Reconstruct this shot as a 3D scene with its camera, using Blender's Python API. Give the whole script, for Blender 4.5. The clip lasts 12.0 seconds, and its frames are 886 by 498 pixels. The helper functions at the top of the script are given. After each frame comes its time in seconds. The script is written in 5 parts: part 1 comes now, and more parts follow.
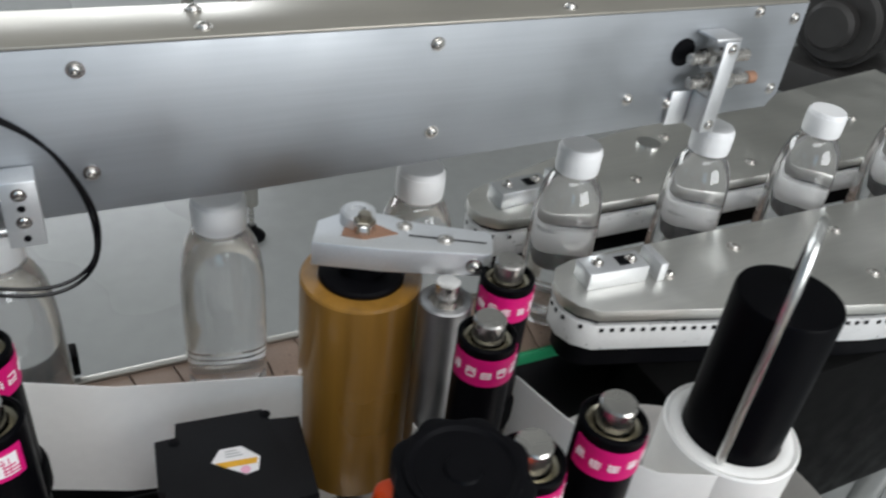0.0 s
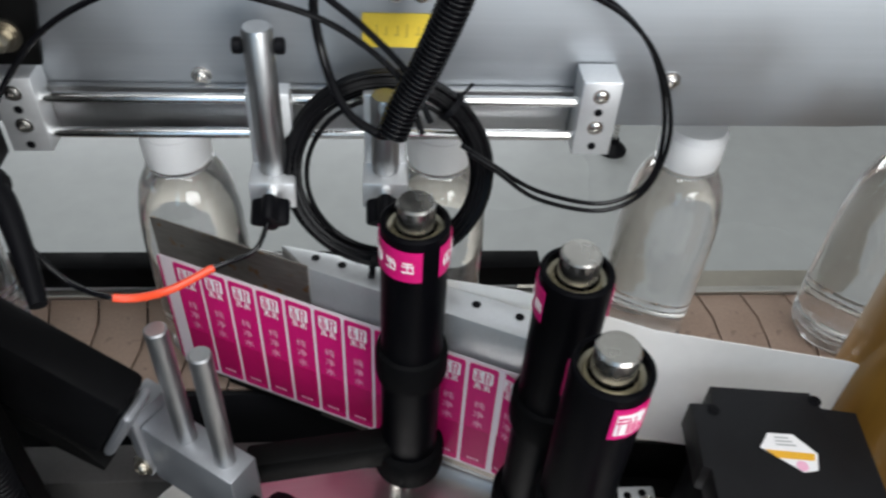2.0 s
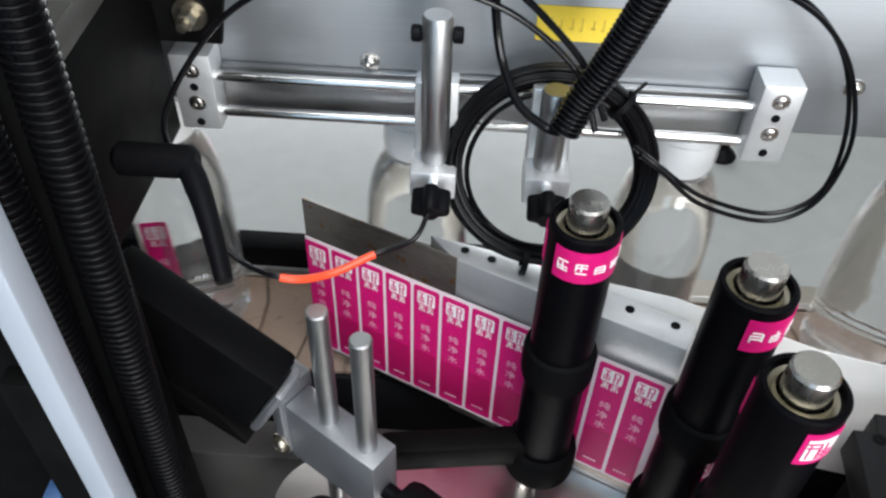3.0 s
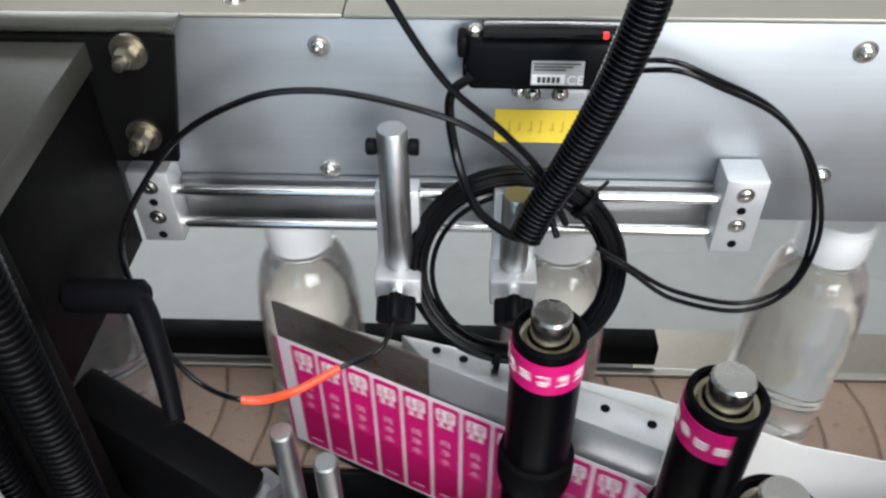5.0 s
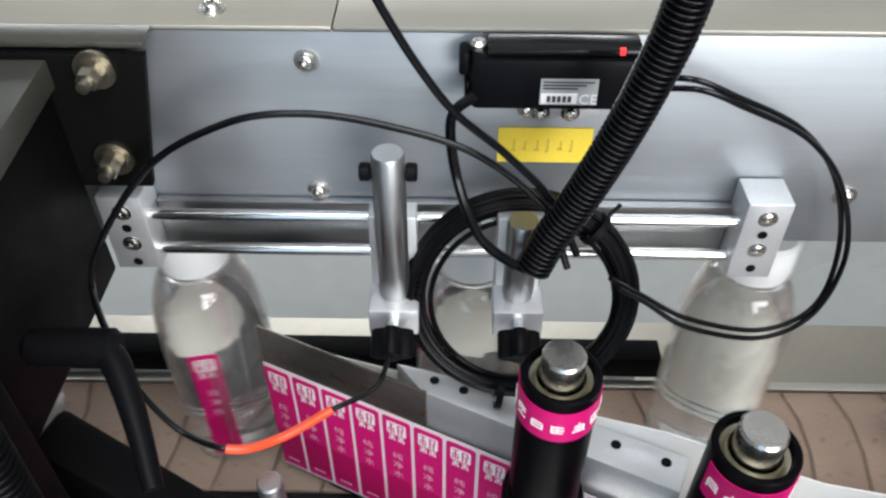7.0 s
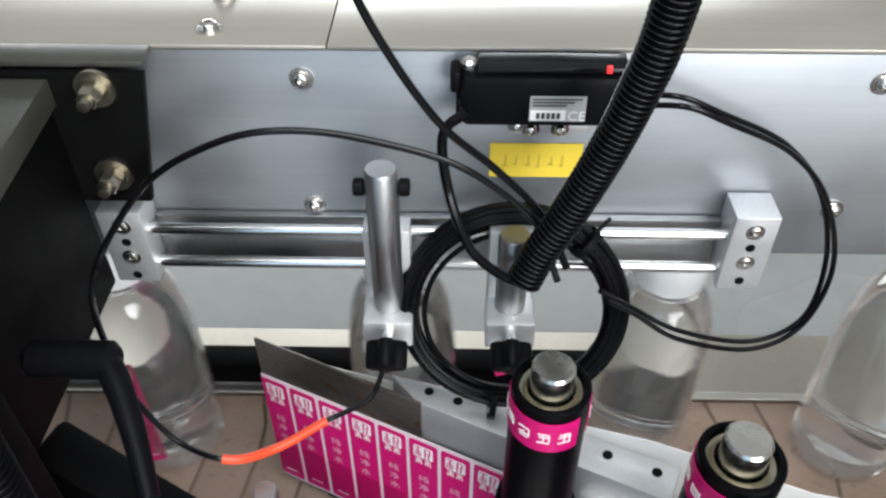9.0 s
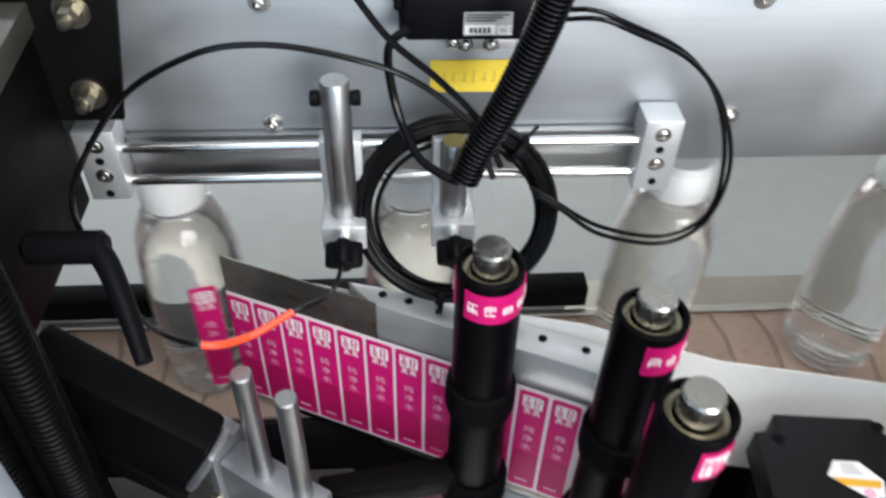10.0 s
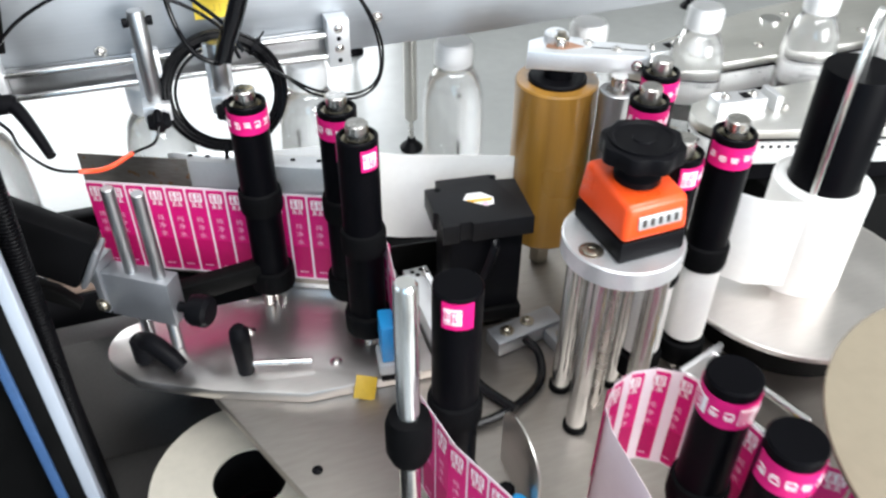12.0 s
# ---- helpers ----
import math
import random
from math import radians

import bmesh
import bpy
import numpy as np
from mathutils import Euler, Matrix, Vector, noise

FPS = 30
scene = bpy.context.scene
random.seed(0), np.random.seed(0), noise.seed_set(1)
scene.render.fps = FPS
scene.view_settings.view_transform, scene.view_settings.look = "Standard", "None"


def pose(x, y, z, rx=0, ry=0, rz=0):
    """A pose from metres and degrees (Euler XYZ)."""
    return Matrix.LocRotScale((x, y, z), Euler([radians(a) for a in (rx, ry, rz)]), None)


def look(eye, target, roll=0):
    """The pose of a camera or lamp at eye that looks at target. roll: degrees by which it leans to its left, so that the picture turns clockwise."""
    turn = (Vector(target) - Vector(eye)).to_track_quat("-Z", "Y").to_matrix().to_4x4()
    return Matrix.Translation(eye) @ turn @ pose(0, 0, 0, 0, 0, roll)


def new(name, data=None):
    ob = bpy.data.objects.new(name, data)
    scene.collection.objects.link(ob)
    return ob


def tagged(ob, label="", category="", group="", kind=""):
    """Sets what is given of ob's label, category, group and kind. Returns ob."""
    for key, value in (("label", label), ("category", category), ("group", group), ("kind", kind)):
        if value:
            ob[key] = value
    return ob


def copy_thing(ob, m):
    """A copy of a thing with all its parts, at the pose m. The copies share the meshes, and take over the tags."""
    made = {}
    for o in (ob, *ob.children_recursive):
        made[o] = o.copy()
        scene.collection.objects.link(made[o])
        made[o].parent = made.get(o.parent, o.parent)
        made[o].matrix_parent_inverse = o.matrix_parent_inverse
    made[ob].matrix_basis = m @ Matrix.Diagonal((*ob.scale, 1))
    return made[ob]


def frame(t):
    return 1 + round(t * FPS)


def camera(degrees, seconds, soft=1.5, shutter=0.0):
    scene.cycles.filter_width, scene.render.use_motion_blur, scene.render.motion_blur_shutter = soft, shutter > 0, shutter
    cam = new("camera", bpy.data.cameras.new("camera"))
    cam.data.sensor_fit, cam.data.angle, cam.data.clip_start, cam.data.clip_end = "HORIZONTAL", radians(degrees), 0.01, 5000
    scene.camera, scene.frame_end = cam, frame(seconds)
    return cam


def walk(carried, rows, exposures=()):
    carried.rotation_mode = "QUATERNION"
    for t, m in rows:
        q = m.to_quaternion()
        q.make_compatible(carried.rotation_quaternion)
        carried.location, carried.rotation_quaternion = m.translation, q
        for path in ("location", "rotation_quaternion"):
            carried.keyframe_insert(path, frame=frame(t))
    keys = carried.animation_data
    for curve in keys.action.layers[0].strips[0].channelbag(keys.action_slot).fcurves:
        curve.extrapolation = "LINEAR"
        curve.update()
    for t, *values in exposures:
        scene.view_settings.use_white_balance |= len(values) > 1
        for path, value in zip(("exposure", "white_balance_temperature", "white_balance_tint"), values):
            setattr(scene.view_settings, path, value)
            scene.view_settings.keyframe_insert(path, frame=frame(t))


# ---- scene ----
cam = camera(57.6, 12.0, 2.4, 0.35)
PATH = [
    (0, (0.047, 0.069, 1.407), (0.864, 1.494, 0.266), 7.5),
    (0.5, (-0.005, 0.124, 1.375), (0.759, 1.538, 0.185), 9.3),
    (1, (-0.046, 0.181, 1.353), (0.495, 1.609, 0.061), 8.6),
    (1.5, (-0.083, 0.199, 1.349), (0.218, 1.652, 0.008), 5.8),
    (2, (-0.122, 0.205, 1.347), (0.02, 1.66, -0.017), 3.6),
    (2.5, (-0.157, 0.211, 1.344), (-0.122, 1.663, -0.03), 3.1),
    (3, (-0.172, 0.212, 1.341), (-0.222, 1.655, -0.043), 2.2),
    (3.5, (-0.163, 0.208, 1.349), (-0.217, 1.678, -0.006), 1.3),
    (3.7, (-0.16, 0.216, 1.357), (-0.203, 1.676, -0.01), 0.9),
    (5.3, (-0.15, 0.255, 1.37), (-0.212, 1.765, 0.059), -0.7),
    (5.5, (-0.155, 0.262, 1.372), (-0.198, 1.758, 0.045), -0.3),
    (6, (-0.159, 0.28, 1.366), (-0.182, 1.756, 0.015), 0.1),
    (6.5, (-0.163, 0.292, 1.364), (-0.177, 1.755, 0.001), 0.5),
    (7, (-0.161, 0.295, 1.365), (-0.182, 1.762, 0.007), 0.2),
    (9, (-0.155, 0.29, 1.372), (-0.185, 1.775, 0.032), -0.1),
    (9.5, (-0.155, 0.276, 1.372), (-0.188, 1.758, 0.029), -0.7),
    (10, (-0.16, 0.215, 1.375), (-0.045, 1.668, 0.005), 1.7),
    (10.5, (-0.168, 0.124, 1.396), (0.102, 1.562, 0.032), 1.0),
    (11, (-0.163, 0.033, 1.411), (0.194, 1.472, 0.069), 1.8),
    (11.5, (-0.145, -0.082, 1.411), (0.35, 1.388, 0.148), 2.5),
    (12, (-0.159, -0.219, 1.445), (0.363, 1.257, 0.201), 0.7),
]
EXPOSURES = [(0.0, -0.78), (0.5, -0.58), (1.0, -0.38), (1.5, -0.6), (2.0, -0.32), (2.5, -0.02), (3.5, 0.08), (5.5, 0.0), (6.0, -0.06), (6.5, 0.04), (9.5, 0.0), (10.5, 0.07), (11.0, 0.15), (11.5, 0.12), (11.8, 0.42), (12.0, 0.5)]
walk(cam, [(t, look(eye, target, roll)) for t, eye, target, roll in PATH], EXPOSURES)

# ---- world and light ----
world = bpy.data.worlds.new("sky")
scene.world = world
world.use_nodes = True
wn = world.node_tree
sky = wn.nodes.new("ShaderNodeTexSky")
sky.sky_type, sky.sun_disc = "NISHITA", False
sky.sun_elevation, sky.sun_rotation = radians(40), radians(-20)
wn.links.new(sky.outputs[0], wn.nodes["Background"].inputs[0])
wn.nodes["Background"].inputs[1].default_value = 0.15



def area_daylight(loc, target, sx, sy, watts, colour=(0.93, 0.97, 1.0)):
    """An area lamp that stands in for daylight at one assumed opening of the hall."""
    la = bpy.data.lights.new("stand_in_daylight", "AREA")
    la.shape, la.size, la.size_y, la.energy, la.color = "RECTANGLE", sx, sy, watts, colour
    ob = new("stand_in_daylight", la)
    ob.matrix_world = look(loc, target)
    return ob


area_daylight((-0.9, 5.9, 1.82), (-0.9, 0, 1.7), 4.8, 1.25, 200)
# Added lamps at unseen, made-up openings: west, south-east, south-west and in the roof.
area_daylight((-5.9, 0.5, 2.2), (0, 0.5, 1.2), 4.5, 2.0, 36, (0.72, 0.86, 1.0))
area_daylight((2.15, -3.9, 2.1), (1.2, 0, 1.1), 2.9, 2.4, 262, (0.965, 0.98, 0.99))
# Blue fill, tinted to cool the left part of the beam.
area_daylight((-1.5, -3.9, 2.1), (-0.9, 0, 1.1), 1.6, 2.4, 24, (0.42, 0.70, 1.0))
area_daylight((0.5, -1.0, 4.15), (0.5, -1.0, 0), 4.0, 1.2, 155, (0.97, 0.98, 0.99))

# ---- materials ----


def mat(name, base, rough=0.5, metal=0.0, vary=0.12, scale=40.0, bump=0.0, stretch=(1, 1, 1), coat=0.0, spots=0.0, spot_col=None, spec=0.5):
    """A surface with variation at two scales, optional streaks (stretch), relief and worn spots."""
    m = bpy.data.materials.new(name)
    m.use_nodes = True
    nt = m.node_tree
    b = nt.nodes["Principled BSDF"]
    tc = nt.nodes.new("ShaderNodeTexCoord")
    mp = nt.nodes.new("ShaderNodeMapping")
    mp.inputs["Scale"].default_value = stretch
    nt.links.new(tc.outputs["Object"], mp.inputs[0])
    fine = nt.nodes.new("ShaderNodeTexNoise")
    fine.inputs["Scale"].default_value, fine.inputs["Detail"].default_value = scale * 8, 4
    broad = nt.nodes.new("ShaderNodeTexNoise")
    broad.inputs["Scale"].default_value, broad.inputs["Detail"].default_value = scale * 0.35, 3
    nt.links.new(mp.outputs[0], fine.inputs[0])
    nt.links.new(tc.outputs["Object"], broad.inputs[0])
    mix = nt.nodes.new("ShaderNodeMath")
    mix.operation = "ADD"
    nt.links.new(fine.outputs[0], mix.inputs[0])
    nt.links.new(broad.outputs[0], mix.inputs[1])
    ramp = nt.nodes.new("ShaderNodeMapRange")
    ramp.inputs[1].default_value, ramp.inputs[2].default_value = 0.6, 1.4
    ramp.inputs[3].default_value, ramp.inputs[4].default_value = 1 - vary, 1 + vary
    nt.links.new(mix.outputs[0], ramp.inputs[0])
    col = nt.nodes.new("ShaderNodeVectorMath")
    col.operation = "SCALE"
    col.inputs[0].default_value = base
    nt.links.new(ramp.outputs[0], col.inputs["Scale"])
    out = col.outputs[0]
    if spots:
        sp = nt.nodes.new("ShaderNodeTexNoise")
        sp.inputs["Scale"].default_value, sp.inputs["Detail"].default_value = scale * 1.7, 6
        nt.links.new(tc.outputs["Object"], sp.inputs[0])
        th = nt.nodes.new("ShaderNodeMapRange")
        th.inputs[1].default_value, th.inputs[2].default_value = 0.68 - spots * 0.2, 0.74 - spots * 0.2
        nt.links.new(sp.outputs[0], th.inputs[0])
        mx = nt.nodes.new("ShaderNodeMix")
        mx.data_type = "RGBA"
        nt.links.new(th.outputs[0], mx.inputs[0])
        nt.links.new(out, mx.inputs[6])
        mx.inputs[7].default_value = (*(spot_col or [c * 0.5 for c in base]), 1)
        out = mx.outputs[2]
    nt.links.new(out, b.inputs["Base Color"])
    rr = nt.nodes.new("ShaderNodeMapRange")
    rr.inputs[1].default_value, rr.inputs[2].default_value = 0.3, 0.7
    rr.inputs[3].default_value, rr.inputs[4].default_value = max(0.02, rough * 0.8), min(1, rough * 1.2)
    nt.links.new(broad.outputs[0], rr.inputs[0])
    nt.links.new(rr.outputs[0], b.inputs["Roughness"])
    b.inputs["Metallic"].default_value = metal
    b.inputs["Coat Weight"].default_value = coat
    b.inputs["Specular IOR Level"].default_value = spec
    if bump:
        bp = nt.nodes.new("ShaderNodeBump")
        bp.inputs["Strength"].default_value, bp.inputs["Distance"].default_value = bump, 0.001
        nt.links.new(fine.outputs[0], bp.inputs["Height"])
        nt.links.new(bp.outputs[0], b.inputs["Normal"])
    return m


M = {}
M["plate"] = mat("brushed_steel", (0.425, 0.447, 0.472), 0.54, 1.0, 0.06, 30, 0.06, (0.03, 1, 1))
M["cover"] = mat("satin_cover", (0.425, 0.40, 0.35), 0.40, 0.6, 0.06, 20, 0.04, (0.05, 1, 1))
M["alu"] = mat("milled_aluminium", (0.43, 0.435, 0.44), 0.40, 1.0, 0.07, 60, 0.08, (1, 1, 0.2))
M["anod"] = mat("anodised_aluminium", (0.67, 0.68, 0.69), 0.42, 0.75, 0.06, 60, 0.05)
M["chrome"] = mat("polished_steel", (0.72, 0.72, 0.71), 0.22, 1.0, 0.04, 60)
M["bolt"] = mat("bolt_steel", (0.62, 0.60, 0.57), 0.26, 1.0, 0.15, 150, 0.05)
M["bolt_old"] = mat("dull_zinc_bolt", (0.36, 0.33, 0.27), 0.36, 1.0, 0.2, 150, 0.05)
M["black"] = mat("black_plastic", (0.004, 0.004, 0.005), 0.45, 0, 0.2, 80, 0.1, spec=0.07)
M["black_gloss"] = mat("black_cable", (0.004, 0.004, 0.005), 0.17, 0, 0.15, 80, spec=0.22)
M["black_metal"] = mat("black_powder_coat", (0.004, 0.004, 0.004), 0.5, 0, 0.25, 90, 0.2, spec=0.05)
M["tube"] = mat("black_anodised_tube", (0.0022, 0.0022, 0.003), 0.36, 0, 0.2, 60, 0.05, spec=0.045)
M["hose"] = mat("black_hose_plastic", (0.0028, 0.0028, 0.0034), 0.30, 0, 0.15, 80, spec=0.09)
M["rubber"] = mat("black_rubber", (0.0028, 0.0028, 0.0032), 0.65, 0, 0.2, 90, 0.2, spec=0.05)
M["brass"] = mat("bearing_ring", (0.50, 0.465, 0.37), 0.35, 1.0, 0.15, 120)
M["gold"] = mat("amber_polyurethane", (0.30, 0.150, 0.026), 0.30, 0, 0.30, 12, 0.03, (1, 1, 0.06), coat=0.35)
M["white_paper"] = mat("white_liner_paper", (0.88, 0.87, 0.84), 0.55, 0, 0.03, 14)
M["pale_liner"] = mat("pale_liner", (0.80, 0.68, 0.72), 0.4, 0, 0.03, 14)
M["pink"] = mat("pink_label_film", (0.60, 0.008, 0.155), 0.42, 0, 0.10, 30, spec=0.22)
M["pink_deep"] = mat("magenta_print", (0.45, 0.006, 0.105), 0.42, 0, 0.10, 30, spec=0.22)
M["pink_pale"] = mat("pale_print", (0.86, 0.45, 0.60), 0.32, 0, 0.06, 30)
M["white"] = mat("white_print", (0.84, 0.82, 0.82), 0.45, 0, 0.04, 60)
M["cap"] = mat("white_bottle_cap", (0.83, 0.83, 0.83), 0.4, 0, 0.03, 60)
M["chain"] = mat("brown_plastic_slat", (0.265, 0.187, 0.143), 0.5, 0, 0.16, 40, 0.1, spots=0.25, spot_col=(0.19, 0.13, 0.10))
M["frame"] = mat("stainless_frame", (0.60, 0.58, 0.54), 0.36, 1.0, 0.08, 20, 0.05, (0.05, 1, 1))
M["tray"] = mat("satin_tray", (0.40, 0.37, 0.315), 0.5, 0.7, 0.06, 8, 0.03)
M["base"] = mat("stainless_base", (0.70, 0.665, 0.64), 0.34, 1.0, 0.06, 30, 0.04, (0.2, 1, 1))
# Same steel as the base above; its darker colour stands in for shade.
M["lower"] = mat("shaded_base_steel", (0.40, 0.365, 0.33), 0.45, 1.0, 0.10, 24, 0.04, (0.2, 1, 1))
M["olive"] = mat("olive_grey_paint", (0.045, 0.044, 0.036), 0.42, 0, 0.15, 30, 0.1)
# Anodised aluminium with shading put into its colour, for parts that lie dim.
M["shaded_anod"] = mat("shaded_anodised_block", (0.36, 0.37, 0.39), 0.40, 0.8, 0.07, 60, 0.05)
M["guide"] = mat("satin_guide_plate", (0.74, 0.73, 0.69), 0.40, 1.0, 0.06, 24, 0.04, (0.1, 1, 1))
M["floor"] = mat("grey_epoxy_floor", (0.335, 0.345, 0.338), 0.26, 0, 0.07, 2.0, 0.02, spec=0.28)
M["wall"] = mat("pale_hall_wall", (0.58, 0.58, 0.56), 0.8, 0, 0.05, 2.0, 0.05)
M["roof"] = mat("pale_roof", (0.60, 0.60, 0.585), 0.8, 0, 0.05, 2.0)
M["yellow"] = mat("yellow_sticker", (0.85, 0.62, 0.06), 0.5, 0, 0.06, 60)
M["ochre"] = mat("ochre_plastic", (0.52, 0.33, 0.02), 0.5, 0, 0.15, 60)
M["black_cap"] = mat("black_motor_cap", (0.008, 0.008, 0.009), 0.40, 0, 0.2, 60, 0.1, spec=0.16)
M["faded"] = mat("faded_ink", (0.62, 0.44, 0.06), 0.6, 0, 0.1, 80)
M["red"] = mat("red_sleeve", (0.80, 0.07, 0.02), 0.35, 0, 0.06, 60)
M["orange"] = mat("orange_plastic", (0.80, 0.075, 0.012), 0.33, 0, 0.06, 60, 0.05)
M["blue"] = mat("blue_sensor", (0.02, 0.28, 0.62), 0.35, 0, 0.06, 60)
M["green"] = mat("green_strip", (0.02, 0.28, 0.12), 0.4, 0, 0.1, 60)
M["white_belt"] = mat("white_timing_belt", (0.68, 0.68, 0.67), 0.6, 0, 0.1, 60, 0.1, spots=0.2)
M["cream"] = mat("cream_disc", (0.42, 0.39, 0.33), 0.45, 0, 0.08, 10)
M["tan"] = mat("tan_disc", (0.235, 0.20, 0.145), 0.45, 0, 0.08, 10)
M["profile"] = mat("pale_blue_grey_profile", (0.42, 0.465, 0.53), 0.5, 0.35, 0.06, 30, 0.04, (1, 1, 0.1))
M["label_grey"] = mat("printed_silver_label", (0.45, 0.46, 0.46), 0.35, 0.3, 0.1, 90)
M["amber_print"] = mat("amber_warning", (0.80, 0.42, 0.03), 0.4, 0, 0.1, 90)
M["shim"] = mat("worn_dark_shim", (0.19, 0.17, 0.15), 0.35, 0.9, 0.25, 50, 0.05, (0.2, 1, 1), spots=0.4, spot_col=(0.2, 0.11, 0.05))
M["bluebar"] = mat("blue_film", (0.035, 0.08, 0.18), 0.35, 0, 0.2, 20)
M["rust"] = mat("copper_end", (0.36, 0.20, 0.13), 0.5, 0.5, 0.2, 90)
M["motor_grey"] = mat("grey_cast_iron", (0.055, 0.052, 0.05), 0.5, 0.2, 0.2, 40, 0.2)


def clear(name, colour, ior, rough=0.0, wavy=0.0):
    m = bpy.data.materials.new(name)
    m.use_nodes = True
    b = m.node_tree.nodes["Principled BSDF"]
    b.inputs["Base Color"].default_value = (*colour, 1)
    b.inputs["Transmission Weight"].default_value = 1.0
    b.inputs["IOR"].default_value = ior
    b.inputs["Roughness"].default_value = rough
    if wavy:
        nt = m.node_tree
        tc = nt.nodes.new("ShaderNodeTexCoord")
        no = nt.nodes.new("ShaderNodeTexNoise")
        no.inputs["Scale"].default_value, no.inputs["Detail"].default_value = 55, 2
        bp = nt.nodes.new("ShaderNodeBump")
        bp.inputs["Strength"].default_value, bp.inputs["Distance"].default_value = wavy, 0.004
        nt.links.new(tc.outputs["Object"], no.inputs[0])
        nt.links.new(no.outputs[0], bp.inputs["Height"])
        nt.links.new(bp.outputs[0], b.inputs["Normal"])
    return m


M["pet"] = clear("clear_bottle_plastic", (0.97, 0.975, 0.975), 1.28, 0.0, 0.08)
# The small diffuse share adds a whitish veil in place of bright reflections.
M["pet"].node_tree.nodes["Principled BSDF"].inputs["Transmission Weight"].default_value = 0.935
M["pet"].node_tree.nodes["Principled BSDF"].inputs["Coat Weight"].default_value = 0.9
M["pet"].node_tree.nodes["Principled BSDF"].inputs["Coat IOR"].default_value = 1.55
led = bpy.data.materials.new("red_led")
led.use_nodes = True
led.node_tree.nodes["Principled BSDF"].inputs["Base Color"].default_value = (0.8, 0.02, 0.02, 1)
led.node_tree.nodes["Principled BSDF"].inputs["Emission Color"].default_value = (1, 0.03, 0.03, 1)
led.node_tree.nodes["Principled BSDF"].inputs["Emission Strength"].default_value = 1.2
M["led"] = led

# ---- mesh helpers ----


def merge(bm, other, m=None):
    if m is not None:
        bmesh.ops.transform(other, matrix=m, verts=other.verts)
    me = bpy.data.meshes.new("tmp")
    other.to_mesh(me)
    other.free()
    bm.from_mesh(me)
    bpy.data.meshes.remove(me)
    return bm


def box(bm, x0, x1, y0, y1, z0, z1, bevel=0.0, m=None):
    b = bmesh.new()
    bmesh.ops.create_cube(b, size=1, matrix=Matrix.Translation(((x0 + x1) / 2, (y0 + y1) / 2, (z0 + z1) / 2)) @ Matrix.Diagonal((x1 - x0, y1 - y0, z1 - z0, 1)))
    if bevel:
        bmesh.ops.bevel(b, geom=b.edges[:], offset=bevel, segments=2, affect="EDGES", profile=0.5)
    return merge(bm, b, m)


def lathe(bm, profile, seg=32, m=None, closed=True):
    """Turns (radius, height) pairs round z."""
    b = bmesh.new()
    rings = []
    for r, z in profile:
        if r < 1e-6:
            rings.append([b.verts.new((0, 0, z))])
        else:
            rings.append([b.verts.new((r * math.cos(2 * math.pi * k / seg), r * math.sin(2 * math.pi * k / seg), z)) for k in range(seg)])
    for a, c in zip(rings, rings[1:]):
        for k in range(seg):
            j = (k + 1) % seg
            if len(a) == 1 and len(c) > 1:
                b.faces.new((a[0], c[j], c[k]))
            elif len(c) == 1 and len(a) > 1:
                b.faces.new((a[k], a[j], c[0]))
            elif len(a) > 1:
                b.faces.new((a[k], a[j], c[j], c[k]))
    if closed:
        for ring in (rings[0], rings[-1]):
            if len(ring) > 1:
                b.faces.new(ring)
    bmesh.ops.recalc_face_normals(b, faces=b.faces)
    return merge(bm, b, m)


def cyl(bm, r, z0, z1, seg=32, bevel=0.001, m=None):
    e = min(bevel, r * 0.4, abs(z1 - z0) * 0.4)
    return lathe(bm, [(0, z0), (r - e, z0), (r, z0 + e), (r, z1 - e), (r - e, z1), (0, z1)], seg, m)


def prism(bm, poly, z0, z1, bevel=0.0, m=None):
    """An outline (x, y) raised from z0 to z1."""
    b = bmesh.new()
    f = b.faces.new([b.verts.new((x, y, z0)) for x, y in poly])
    r = bmesh.ops.extrude_face_region(b, geom=[f])
    bmesh.ops.translate(b, vec=(0, 0, z1 - z0), verts=[v for v in r["geom"] if isinstance(v, bmesh.types.BMVert)])
    bmesh.ops.recalc_face_normals(b, faces=b.faces)
    if bevel:
        bmesh.ops.bevel(b, geom=[e for e in b.edges if abs(e.verts[0].co.z - e.verts[1].co.z) < 1e-6], offset=bevel, segments=2, affect="EDGES", profile=0.5)
    return merge(bm, b, m)


def smooth_path(pts, n=8):
    """Catmull-Rom through a few control points."""
    p = [Vector(q) for q in pts]
    p = [2 * p[0] - p[1], *p, 2 * p[-1] - p[-2]]
    out = []
    for i in range(1, len(p) - 2):
        a, b, c, d = p[i - 1:i + 3]
        for k in range(n):
            t = k / n
            out.append(0.5 * (2 * b + (c - a) * t + (2 * a - 5 * b + 4 * c - d) * t * t + (3 * b - a - 3 * c + d) * t ** 3))
    out.append(p[-2])
    return out


